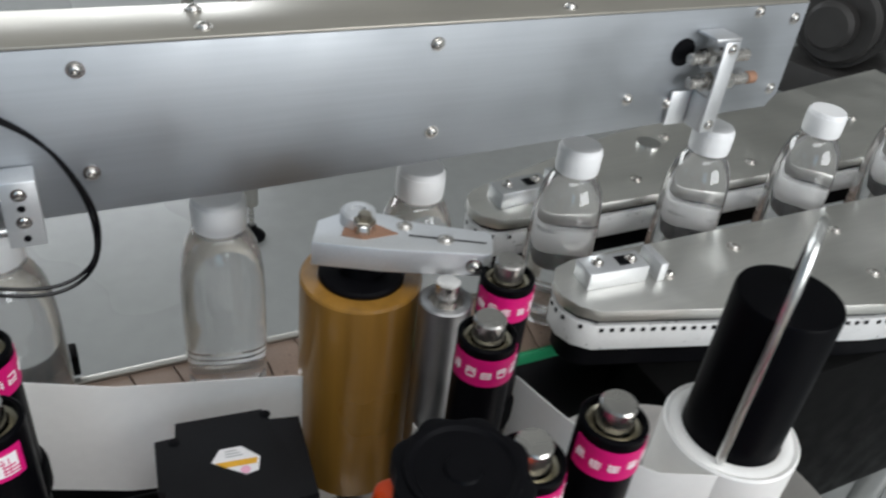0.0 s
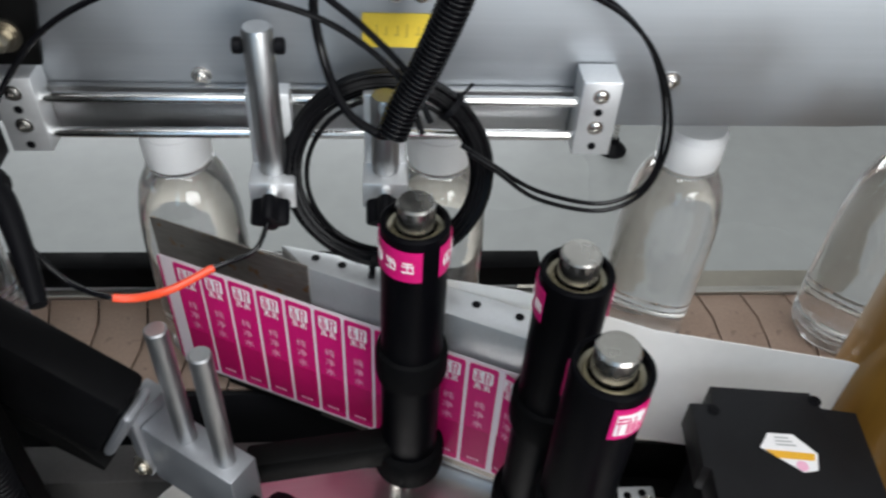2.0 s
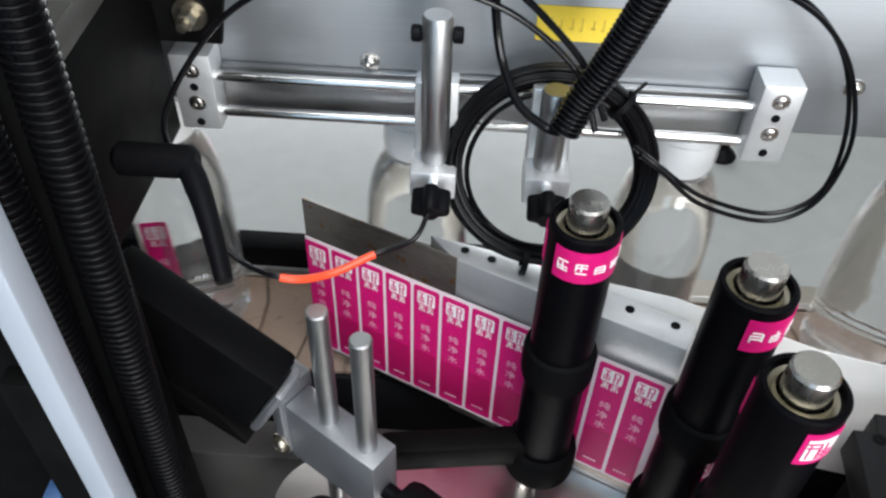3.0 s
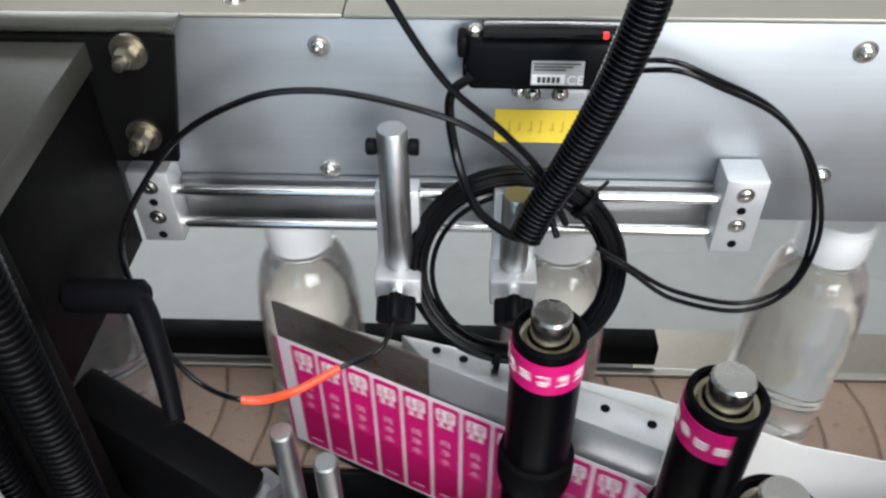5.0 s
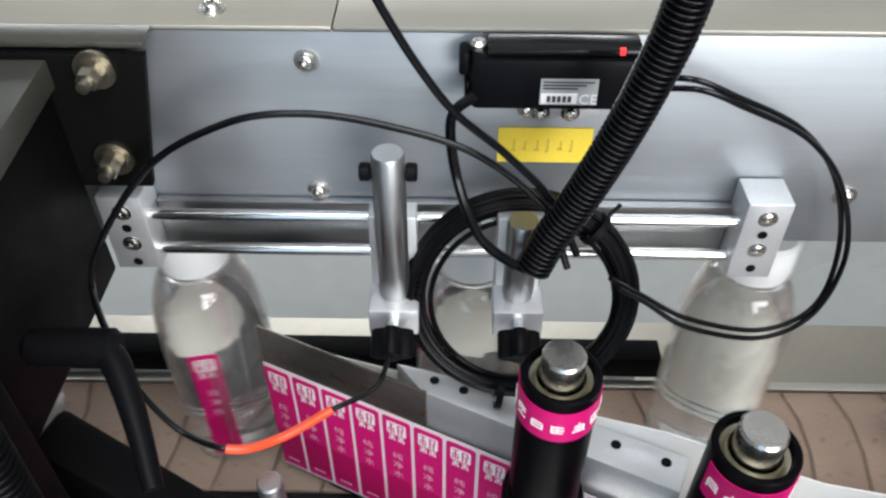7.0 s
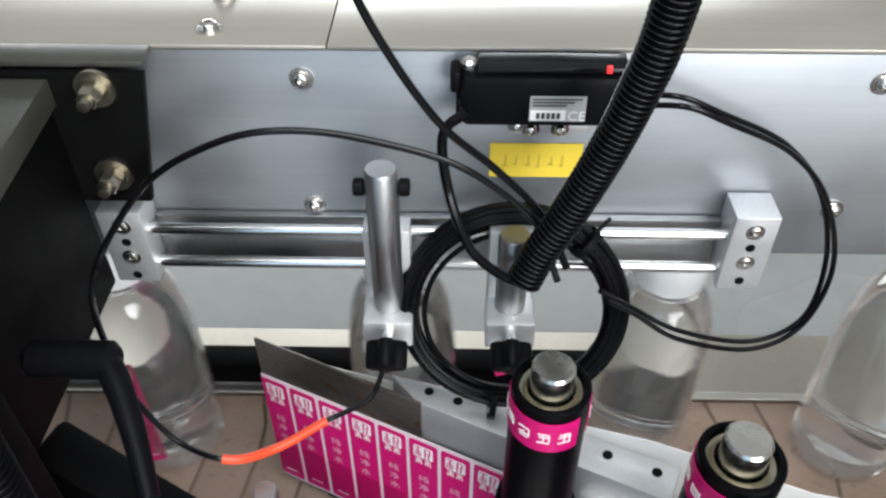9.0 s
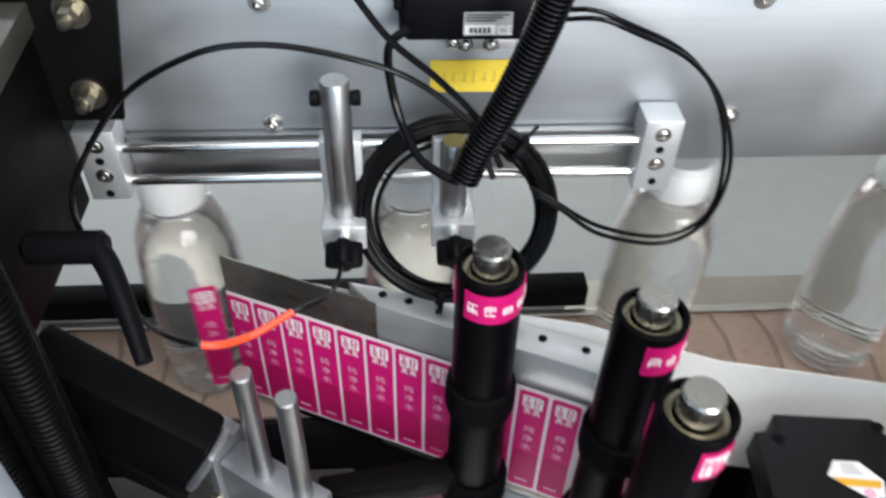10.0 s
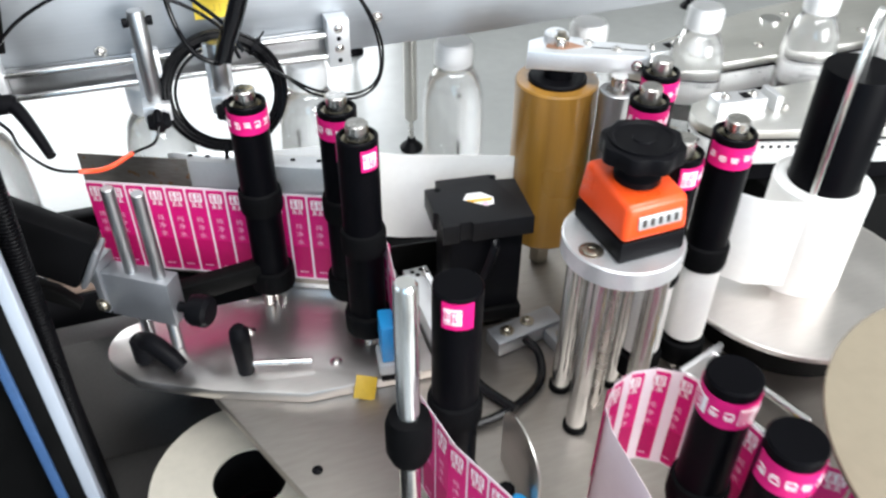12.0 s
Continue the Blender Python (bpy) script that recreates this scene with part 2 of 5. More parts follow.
def sweep(bm, pts, radius, seg=10):
    """A round section led along a path; radius may be a function of the length run."""
    b = bmesh.new()
    pts = [Vector(q) for q in pts]
    side = None
    rings, run = [], 0.0
    for i, q in enumerate(pts):
        d = (pts[min(i + 1, len(pts) - 1)] - pts[max(i - 1, 0)]).normalized()
        if side is None:
            side = d.orthogonal().normalized()
        side = (side - d * side.dot(d)).normalized()
        up = d.cross(side)
        if i:
            run += (q - pts[i - 1]).length
        r = radius(run) if callable(radius) else radius
        rings.append([b.verts.new(q + r * (side * math.cos(2 * math.pi * k / seg) + up * math.sin(2 * math.pi * k / seg))) for k in range(seg)])
    for a, c in zip(rings, rings[1:]):
        for k in range(seg):
            j = (k + 1) % seg
            b.faces.new((a[k], a[j], c[j], c[k]))
    b.faces.new(rings[0])
    b.faces.new(rings[-1])
    bmesh.ops.recalc_face_normals(b, faces=b.faces)
    return merge(bm, b)


def band(bm, plan, z0, z1, thick=0.0006):
    """A standing strip of paper or belt that follows a plan line."""
    b = bmesh.new()
    pts = [Vector((x, y, 0)) for x, y in plan]
    cols = []
    for i, q in enumerate(pts):
        d = (pts[min(i + 1, len(pts) - 1)] - pts[max(i - 1, 0)]).normalized()
        n = Vector((-d.y, d.x, 0)) * thick / 2
        cols.append([b.verts.new((p.x, p.y, z)) for p, z in ((q - n, z0), (q - n, z1), (q + n, z1), (q + n, z0))])
    for a, c in zip(cols, cols[1:]):
        for k in range(4):
            j = (k + 1) % 4
            b.faces.new((a[k], a[j], c[j], c[k]))
    b.faces.new(cols[0])
    b.faces.new(cols[-1])
    bmesh.ops.recalc_face_normals(b, faces=b.faces)
    return merge(bm, b)


def mesh_of(name, bm, material, angle=35):
    me = bpy.data.meshes.new(name)
    for f in bm.faces:
        f.smooth = True
    for e in bm.edges:
        if len(e.link_faces) == 2 and e.calc_face_angle(0) > radians(angle):
            e.smooth = False
    bm.to_mesh(me)
    bm.free()
    me.materials.append(material)
    return me


def part(name, bm, material, parent=None, label="", m=None):
    """Links a bmesh as one mesh object, under a thing or a part."""
    ob = new(name, mesh_of(name, bm, material))
    if parent is not None:
        ob.parent = parent
    if m is not None:
        ob.matrix_basis = m
    if label:
        tagged(ob, label)
    return ob


def thing(name, loc, label, category, group="", rz=0.0):
    ob = new(name)
    ob.empty_display_size = 0.02
    ob.matrix_basis = pose(*loc, 0, 0, rz)
    return tagged(ob, label, category, group)


def solid(name, bm, material, label, category="", group="", kind=""):
    ob = part(name, bm, material)
    return tagged(ob, label, category, group, kind)


def B():
    return bmesh.new()


FACE_Y = pose(0, 0, 0, 90)      # turns z towards -y

# ---- hall ----
BELT_Z = 0.773
LINE_Y = 0.703      # the bottles' line
PLATE_Y = 0.665


def wall_with_windows(name, length, height, openings, m):
    """A wall 0.2 m thick in the xz plane, with openings (x0, x1, z0, z1) through it."""
    bm = B()
    xs = sorted({0, length, *[v for o in openings for v in o[:2]]})
    zs = sorted({0, height, *[v for o in openings for v in o[2:]]})
    for x0, x1 in zip(xs, xs[1:]):
        for z0, z1 in zip(zs, zs[1:]):
            if not any(o[0] <= x0 and x1 <= o[1] and o[2] <= z0 and z1 <= o[3] for o in openings):
                box(bm, x0, x1, 0, 0.2, z0, z1)
    bmesh.ops.remove_doubles(bm, verts=bm.verts, dist=1e-5)
    ob = solid(name, bm, M["wall"], "unseen pale hall wall added to shape light and reflections", kind="structure")
    ob.matrix_basis = m
    return ob


# Walls and roof are out of view, added to shape light and reflections.
def hall():
    bm = B()
    box(bm, -9, 9, -7, 9, -0.1, 0.0)
    solid("floor", bm, M["floor"], "polished grey epoxy factory floor", kind="structure")
    wall_with_windows("wall_north", 14, 4.4, [(3.2, 5.55, 1.2, 2.45), (5.7, 8.0, 1.2, 2.45)], pose(-6.5, 6, 0))
    wall_with_windows("wall_south", 14, 4.4, [(4.2, 5.8, 0.7, 3.3), (7.2, 10.1, 0.7, 3.3)], pose(-6.5, -4.2, 0))
    wall_with_windows("wall_west", 10, 4.4, [(2, 7, 1.2, 3.2)], pose(-6.0, -4, 0, 0, 0, 90))
    wall_with_windows("wall_east", 10, 4.4, [], pose(7.0, -4, 0, 0, 0, 90))
    bm = B()
    for y0, y1 in ((-4.2, -1.6), (-0.4, 6.2)):
        box(bm, -6.5, 7.5, y0, y1, 4.4, 4.5)
    for y0, y1 in ((-1.6, -0.4),):
        box(bm, -6.5, -2.0, y0, y1, 4.4, 4.5)
        box(bm, 3.0, 7.5, y0, y1, 4.4, 4.5)
    solid("ceiling", bm, M["roof"], "unseen pale roof with one opening, added to shape light and reflections", kind="structure")


hall()

# ---- beam over the bottle line ----


def screw_head(bm, r, h, m):
    """A domed socket head on a thin washer, standing on z = 0."""
    lathe(bm, [(r * 1.45, 0), (r * 1.45, h * 0.2), (r, h * 0.22), (r * 0.95, h * 0.6), (r * 0.7, h * 0.92), (r * 0.45, h), (r * 0.4, h), (r * 0.35, h * 0.55), (0, h * 0.55)], 16, m)


def screws(parent, spots, r=0.0055, h=0.0045, turn=None, material=None, name="screw"):
    bm = B()
    screw_head(bm, r, h, Matrix())
    me = mesh_of(name, bm, material or M["bolt"])
    for p in spots:
        ob = new(name, me)
        ob.parent = parent
        ob.matrix_basis = Matrix.Translation(p) @ (turn if turn is not None else Matrix())


def hex_bolt(parent, p, r=0.0068, turn=None):
    bm = B()
    lathe(bm, [(r * 2.0, 0), (r * 2.0, 0.0025), (r * 0.7, 0.0025)], 24)
    lathe(bm, [(r * 1.5, 0.0025), (r * 1.5, 0.005), (r * 0.9, 0.005)], 20)
    lathe(bm, [(r * 1.12, 0.005), (r * 1.12, 0.0125), (r * 0.98, 0.0135), (0, 0.0135)], 6)
    lathe(bm, [(r * 0.6, 0.0135), (r * 0.6, 0.019), (0, 0.0195)], 14)
    part("bolt", bm, M["bolt_old"], parent, "zinc hex bolt with washers", Matrix.Translation(p) @ (turn if turn is not None else Matrix()))


def beam():
    t = thing("guide_beam", (0, PLATE_Y, 1.033), "brushed stainless steel box beam above the bottle line", "machine beam")
    x0, x1, h, d = -1.1, 0.80, 0.1375, 0.070
    outline = [(x0, 0), (0.20, 0), (x1 - 0.012, 0.017), (x1, 0.032), (x1, h), (x0, h)]
    bm = B()
    prism(bm, outline, -0.003, 0.0, 0.0006, pose(0, 0, 0, 90))
    part("front_plate", bm, M["plate"], t)
    bm = B()
    prism(bm, outline, -d, 0.003 - d, 0.0006, pose(0, 0, 0, 90))
    part("back_plate", bm, M["plate"], t)
    bm = B()
    box(bm, x0, -0.2226, -0.001, d + 0.001, h + 0.0005, h + 0.003, 0.0006)
    part("top_cover", bm, M["cover"], t, "satin beige steel cover strip")
    bm = B()
    box(bm, -0.2218, x1 - 0.002, -0.001, d + 0.001, h + 0.0005, h + 0.003, 0.0006)
    part("top_cover", bm, M["cover"], t, "satin beige steel cover strip")
    bm = B()
    box(bm, x1 - 0.003, x1, 0.0035, d - 0.0035, 0.03, h - 0.001)
    part("end_plate", bm, M["plate"], t)
    z_up, z_lo = 0.121, 0.036
    spots = [(x, 0, z_up) for x in (-0.237, 0.068, 0.357, 0.785)] + [(x, 0, z_lo) for x in (-0.239, 0.068, 0.360, 0.638)] + [(0.582, 0, 0.046), (0.786, 0, 0.040), (0.730, 0, 0.131)]
    screws(t, spots, 0.0046, turn=FACE_Y)
    screws(t, [(x, y, h + 0.003) for x in (-0.286, 0.163, 0.5) for y in (0.016, 0.056)], 0.005)
    # eye sensor at the beam's end
    s = thing("bottle_eye_bracket", (0.648, PLATE_Y, 1.09), "grey angle bracket with a steel bottle sensor", "sensor bracket")
    bm = B()
    box(bm, -0.010, 0.0172, -0.0045, -0.0005, -0.045, -0.006, 0.001)
    part("wall_flange", bm, M["anod"], s)
    bm = B()
    box(bm, 0.0175, 0.0210, -0.0262, -0.0005, -0.045, -0.006, 0.001)
    box(bm, 0.0175, 0.0370, -0.0300, -0.0264, -0.045, 0.056, 0.001)
    box(bm, 0.0040, 0.0370, -0.0300, -0.0005, 0.0563, 0.060, 0.001)
    part("angle", bm, M["anod"], s)
    bm = B()
    cyl(bm, 0.0150, -0.0006, 0.0008, 24, 0.0001, FACE_Y)
    part("cable_hole", bm, M["black"], s, m=pose(-0.008, 0, 0.036))
    for z, x in ((0.035, -0.012), (0.008, -0.004)):
        bm = B()
        cyl(bm, 0.0065, 0, 0.078, 20, 0.001)
        lathe(bm, [(0.011, 0.018), (0.011, 0.026), (0.0065, 0.026)], 6)
        lathe(bm, [(0.011, 0.046), (0.011, 0.054), (0.0065, 0.054)], 6)
        part("sensor_barrel", bm, M["bolt"], s, "threaded steel sensor barrel", pose(x, -0.016, z, 0, 90, 0))
    bm = B()
    cyl(bm, 0.0068, 0, 0.012, 20, 0.001)
    part("sensor_tip", bm, M["rust"], s, "copper-coloured sensor tip", pose(0.0745, -0.016, 0.008, 0, 90, 0))
    screws(s, [(0.0275, -0.030, -0.036), (0.0275, -0.030, 0.048)], 0.004, 0.003, FACE_Y)


beam()

# ---- conveyor and floor behind ----


def conveyor():
    t = thing("conveyor", (0, LINE_Y, 0), "stainless steel bottle conveyor frame", "conveyor")
    for name, y0, y1 in (("front_rail", -0.0665, -0.0612), ("back_rail", 0.0475, 0.056)):
        bm = B()
        box(bm, -5.2, 5.6, y0, y1, BELT_Z - (0.10 if y0 > 0 else 0.20), BELT_Z + (0.002 if y0 > 0 else -0.003), 0.001)
        part(name, bm, M["frame"] if y0 > 0 else M["black_cap"], t, "" if y0 > 0 else "dark coated conveyor side panel")
    bm = B()
    box(bm, -5.2, 5.6, -0.047, 0.047, BELT_Z - 0.03, BELT_Z - 0.014)
    part("slide_bed", bm, M["black"], t)
    for x in (-4.8, -2.6, -0.9, 1.9, 3.6, 5.3):
        for y in (-0.054, 0.054):
            bm = B()
            cyl(bm, 0.022, 0.0, BELT_Z - 0.1, 20)
            part("leg", bm, M["chrome"], t, m=pose(x, y, 0))
    bm = B()
    box(bm, 0.30, 0.62, -0.0710, -0.0670, BELT_Z - 0.012, BELT_Z + 0.006, 0.001)
    part("wear_strip", bm, M["green"], t, "green plastic wear strip")
    b = thing("wrap_bar", (0, LINE_Y + 0.067, BELT_Z), "black rubber wrapping bar behind the bottle line", "guide bar")
    bm = B()
    box(bm, -0.75, 0.03, -0.009, 0.016, 0.0025, 0.028, 0.002)
    part("pad", bm, M["rubber"], b)
    bm = B()
    box(bm, -0.74, 0.01, -0.008, 0.012, -0.014, 0.0023, 0.001)
    part("carrier", bm, M["anod"], b)
    tr = thing("drip_tray", (0, 0, 0), "beige satin steel tray below the conveyor", "tray")
    bm = B()
    box(bm, -2.2, 1.6, 0.80, 1.265, 0.280, 0.296, 0.003)
    part("pan", bm, M["tray"], tr)
    for x in (-2.1, 1.5):
        for y in (0.84, 1.2):
            bm = B()
            box(bm, x, x + 0.04, y, y + 0.04, 0.0, 0.280, 0.003)
            part("leg", bm, M["frame"], tr)


conveyor()


def back_table():
    """The machine that stands on the hall floor behind the line; one levelling foot shows."""
    t = thing("back_table", (0.525, 2.05, 0), "grey steel table frame on black levelling feet", "machine table")
    for x in (0.0, 1.6):
        for y in (0.0, 0.8):
            leg = B()
            cyl(leg, 0.021, 0.115, 0.84, 24, 0.003)
            lg = part("leg", leg, M["frame"], t, m=pose(x, y, 0))
            bm = B()
            cyl(bm, 0.008, 0.03, 0.115, 14)
            part("screw", bm, M["bolt"], lg)
            bm = B()
            lathe(bm, [(0, 0), (0.038, 0), (0.040, 0.008), (0.031, 0.02), (0.016, 0.032), (0.013, 0.045), (0, 0.045)], 24)
            part("foot", bm, M["black"], lg, "black rubber levelling foot")
    bm = B()
    box(bm, -0.05, 1.65, -0.05, 0.85, 0.84, 0.88, 0.004)
    part("tabletop", bm, M["frame"], t)


back_table()


def floor_motor():
    t = thing("floor_motor", (3.55, 2.55, 0), "dark grey electric motor on a low dark skid", "motor")
    bm = B()
    cyl(bm, 0.19, -0.3, 0.3, 32, 0.02)
    for k in range(9):
        cyl(bm, 0.21, -0.26 + k * 0.062, -0.235 + k * 0.062, 32, 0.004)
    part("housing", bm, M["motor_grey"], t, m=pose(0, 0, 0.36, 0, 90, 20))
    bm = B()
    cyl(bm, 0.11, -0.40, -0.3, 24, 0.02)
    part("end_bell", bm, M["motor_grey"], t, m=pose(0, 0, 0.36, 0, 90, 20))
    bm = B()
    box(bm, -0.35, 0.35, -0.2, 0.2, 0.0, 0.15, 0.01)
    part("skid", bm, M["motor_grey"], t, "dark steel skid", pose(0, 0, 0, 0, 0, 20))
    bm = B()
    cyl(bm, 0.06, 0, 0.26, 20, 0.01)
    part("hose_drum", bm, M["bluebar"], t, "blue drum", pose(0.62, -0.05, 0))


floor_motor()

# ---- infeed side-grip guides ----


def belt_guide(name, outline, block_at, block_turn, bolts, hole):
    """Wedge-shaped top plate over a white timing belt that grips the bottles."""
    t = thing(name, (0, 0, 0), "satin aluminium side-grip guide with a white timing belt", "bottle guide", "infeed guides")
    bm = B()
    prism(bm, outline, 0.874, 0.888, 0.001)
    part("top_plate", bm, M["guide"], t)
    cx = sum(p[0] for p in outline) / len(outline)
    cy = sum(p[1] for p in outline) / len(outline)

    def inset(k):
        out = []
        n = len(outline)
        for i, (x, y) in enumerate(outline):
            a, c = Vector(outline[i - 1]), Vector(outline[(i + 1) % n])
            d = (c - a).normalized()
            nrm = Vector((-d.y, d.x))
            if nrm.dot(Vector((cx - x, cy - y))) < 0:
                nrm = -nrm
            out.append((x + nrm.x * k, y + nrm.y * k))
        return out
    bm = B()
    prism(bm, inset(0.008), 0.866, 0.8738)
    part("belt_shroud", bm, M["black"], t)
    bm = B()
    prism(bm, inset(0.002), 0.832, 0.8655, 0.001)
    belt = part("timing_belt", bm, M["white_belt"], t, "white toothed timing belt")
    o = inset(0.0012)
    teeth = B()
    for (ax, ay), (bx, by) in zip(o, o[1:]):
        d = Vector((bx - ax, by - ay))
        ln = d.length
        if ln < 0.004:
            continue
        for k in range(int(ln / 0.012)):
            p = Vector((ax, ay)) + d * ((k + 0.5) * 0.012 / ln)
            box(teeth, -0.0022, 0.0022, -0.0006, 0.0006, 0.8585, 0.863, 0, pose(p.x, p.y, 0, 0, 0, math.degrees(math.atan2(d.y, d.x))))
    part("belt_notches", teeth, M["black"], belt)
    bm = B()
    prism(bm, inset(0.012), 0.800, 0.8318)
    part("belt_core", bm, M["black"], t)
    bl = B()
    box(bl, -0.038, 0.038, -0.016, 0.016, 0.0, 0.022, 0.0012)
    blk = part("tension_block", bl, M["anod"], t, "machined aluminium tension block", Matrix.Translation((*block_at, 0.8882)) @ pose(0, 0, 0, 0, 0, block_turn))
    screws(blk, [(-0.02, 0.002, 0.022), (0.022, 0.0, 0.022)], 0.005, 0.006)
    bm = B()
    box(bm, 0.004, 0.018, -0.008, 0.008, 0.0221, 0.0226)
    part("slot", bm, M["black"], blk)
    bl = B()
    box(bl, 0.05, 0.06, -0.02, 0.02, 0.0, 0.024, 0.001)
    part("stop_block", bl, M["anod"], blk)
    screws(blk, [(0.072, 0.006, 0.0), (0.072, -0.012, 0.0)], 0.005, 0.006)
    screws(t, [(x, y, 0.888) for x, y in bolts], 0.006, 0.004)
    bm = B()
    lathe(bm, [(0.018, 0.8881), (0.018, 0.8905), (0.014, 0.8905)], 28)
    part("bushing", bm, M["chrome"], t, m=pose(hole[0], hole[1], 0))
    bm = B()
    cyl(bm, 0.014, 0.8881, 0.8888, 24, 0.0002)
    part("bushing_hole", bm, M["black"], t, m=pose(hole[0], hole[1], 0))
    for x in (0.9, 1.35):
        bm = B()
        cyl(bm, 0.025, 0.0, 0.80, 20)
        part("stand", bm, M["chrome"], t, m=pose(x, cy, 0))


NEAR = [(0.552, 0.655), (0.527, 0.648), (0.511, 0.628), (0.506, 0.602), (0.514, 0.580), (0.532, 0.564), (0.86, 0.470), (1.5, 0.35), (1.5, 0.655)]
FAR = [(0.535, 0.748), (0.512, 0.752), (0.494, 0.768), (0.489, 0.79), (0.497, 0.812), (0.515, 0.826), (0.80, 0.915), (1.5, 1.02), (1.5, 0.748)]
belt_guide("near_guide", NEAR, (0.575, 0.612), -4, [(0.765, 0.617), (0.93, 0.607), (0.90, 0.52), (1.05, 0.55), (1.12, 0.62), (1.0, 0.45)], (0.93, 0.505))
belt_guide("far_guide", FAR, (0.56, 0.79), 4, [(0.745, 0.79), (0.95, 0.785), (0.87, 0.885), (1.10, 0.80), (1.25, 0.86)], (0.83, 0.872))


def drive_housing():
    bm = B()
    box(bm, 0.60, 1.5, 0.47, 0.60, 0.50, 0.798, 0.006)
    ob = thing("drive_housing", (0, 0, 0), "dark blue-black painted drive housing under the guide", "drive housing")
    part("body", bm, M["black_metal"], ob)
    screws(ob, [(0.64, 0.47, 0.77), (0.95, 0.47, 0.77)], 0.006, 0.005, FACE_Y)
    for x in (0.645, 1.44):
        bm = B()
        box(bm, x, x + 0.04, 0.52, 0.56, 0.0, 0.4998, 0.003)
        part("leg", bm, M["black_metal"], ob)


drive_housing()

# ---- applicator base ----


def base_plates():
    t = thing("applicator_base", (0, 0, 0), "satin stainless applicator base plate with machined edges", "base plate")
    arc = [(-0.262 + 0.042 * math.cos(a), 0.515 + 0.042 * math.sin(a)) for a in [radians(90 + 13 * k) for k in range(11)]]
    bm = B()
    prism(bm, [(-0.02, 0.585), (-0.09, 0.56)] + arc + [(-0.274, 0.462), (-0.195, 0.420), (-0.100, 0.383), (0.045, 0.375), (0.05, 0.56)], 0.7605, 0.775, 0.0012)
    part("upper_plate", bm, M["base"], t)
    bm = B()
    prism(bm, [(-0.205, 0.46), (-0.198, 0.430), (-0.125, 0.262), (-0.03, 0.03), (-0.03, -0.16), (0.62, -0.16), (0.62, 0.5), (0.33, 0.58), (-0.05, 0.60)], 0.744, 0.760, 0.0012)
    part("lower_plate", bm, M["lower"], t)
    for x, y in ((0.0, 0.0), (0.5, 0.0), (0.5, 0.4), (0.05, 0.45)):
        bm = B()
        box(bm, x, x + 0.05, y, y + 0.05, 0.5452, 0.7438, 0.003)
        part("stand", bm, M["frame"], t)
    screws(t, [(-0.11, 0.293, 0.760), (0.02, 0.13, 0.760)], 0.004, 0.002, material=M["black"])
    screws(t, [(-0.145, 0.50, 0.775), (-0.06, 0.42, 0.775)], 0.005, 0.003)
    # flange of the waste spool below
    s = thing("waste_spool", (-0.178, 0.377, 0.663), "pale spool flange with a dark centre hole", "spool")
    bm = B()
    lathe(bm, [(0.042, 0), (0.111, 0), (0.113, 0.002), (0.111, 0.004), (0.042, 0.004), (0.042, 0)], 48, closed=False)
    part("flange", bm, M["cream"], s)
    bm = B()
    lathe(bm, [(0.046, -0.08), (0.046, -0.001), (0.041, -0.001), (0.041, -0.08), (0.046, -0.08)], 40, closed=False)
    part("core", bm, M["rubber"], s)
    bm = B()
    lathe(bm, [(0.085, -0.08), (0.085, -0.004), (0.047, -0.004), (0.047, -0.08)], 40)
    part("label_wind", bm, M["pink_deep"], s, "wound magenta label waste")
    bm = B()
    cyl(bm, 0.11, -0.09, -0.0805, 40)
    cyl(bm, 0.02, -0.1178, -0.09, 20)
    part("spool_stand", bm, M["black_metal"], s)


base_plates()


def cabinet():
    t = thing("machine_cabinet", (0, 0, 0), "dark grey steel machine cabinet under the applicator", "cabinet")
    bm = B()
    box(bm, -0.80, 0.64, -0.30, 0.60, 0.02, 0.545, 0.006)
    part("body", bm, M["motor_grey"], t)
    bm = B()
    box(bm, -0.80, -0.335, -0.30, 0.43, 0.5452, 0.62, 0.004)
    part("step_box", bm, M["black_metal"], t)
    bm = B()
    box(bm, -0.46, -0.20, 0.56, 0.596, 0.5452, 0.76, 0.003)
    part("rear_web", bm, M["motor_grey"], t)
    for x in (-0.75, 0.55):
        for y in (-0.25, 0.5):
            bm = B()
            cyl(bm, 0.03, 0.0, 0.0198, 20)
            part("foot", bm, M["rubber"], t, m=pose(x, y, 0))


cabinet()

# ---- peel bar and webs ----
TIP = Vector((-0.292, 0.657))
ALONG = Vector((0.9086, -0.4177))           # along the peel bar, away from its edge
ACROSS = Vector((-ALONG.y, ALONG.x))        # towards the bottles
BAR_TURN = math.degrees(math.atan2(ALONG.y, ALONG.x))
PITCH, FIRST = 0.0239, 0.0105
LABEL_TOP, LABEL_H, LABEL_W = 0.918, 0.121, 0.0212


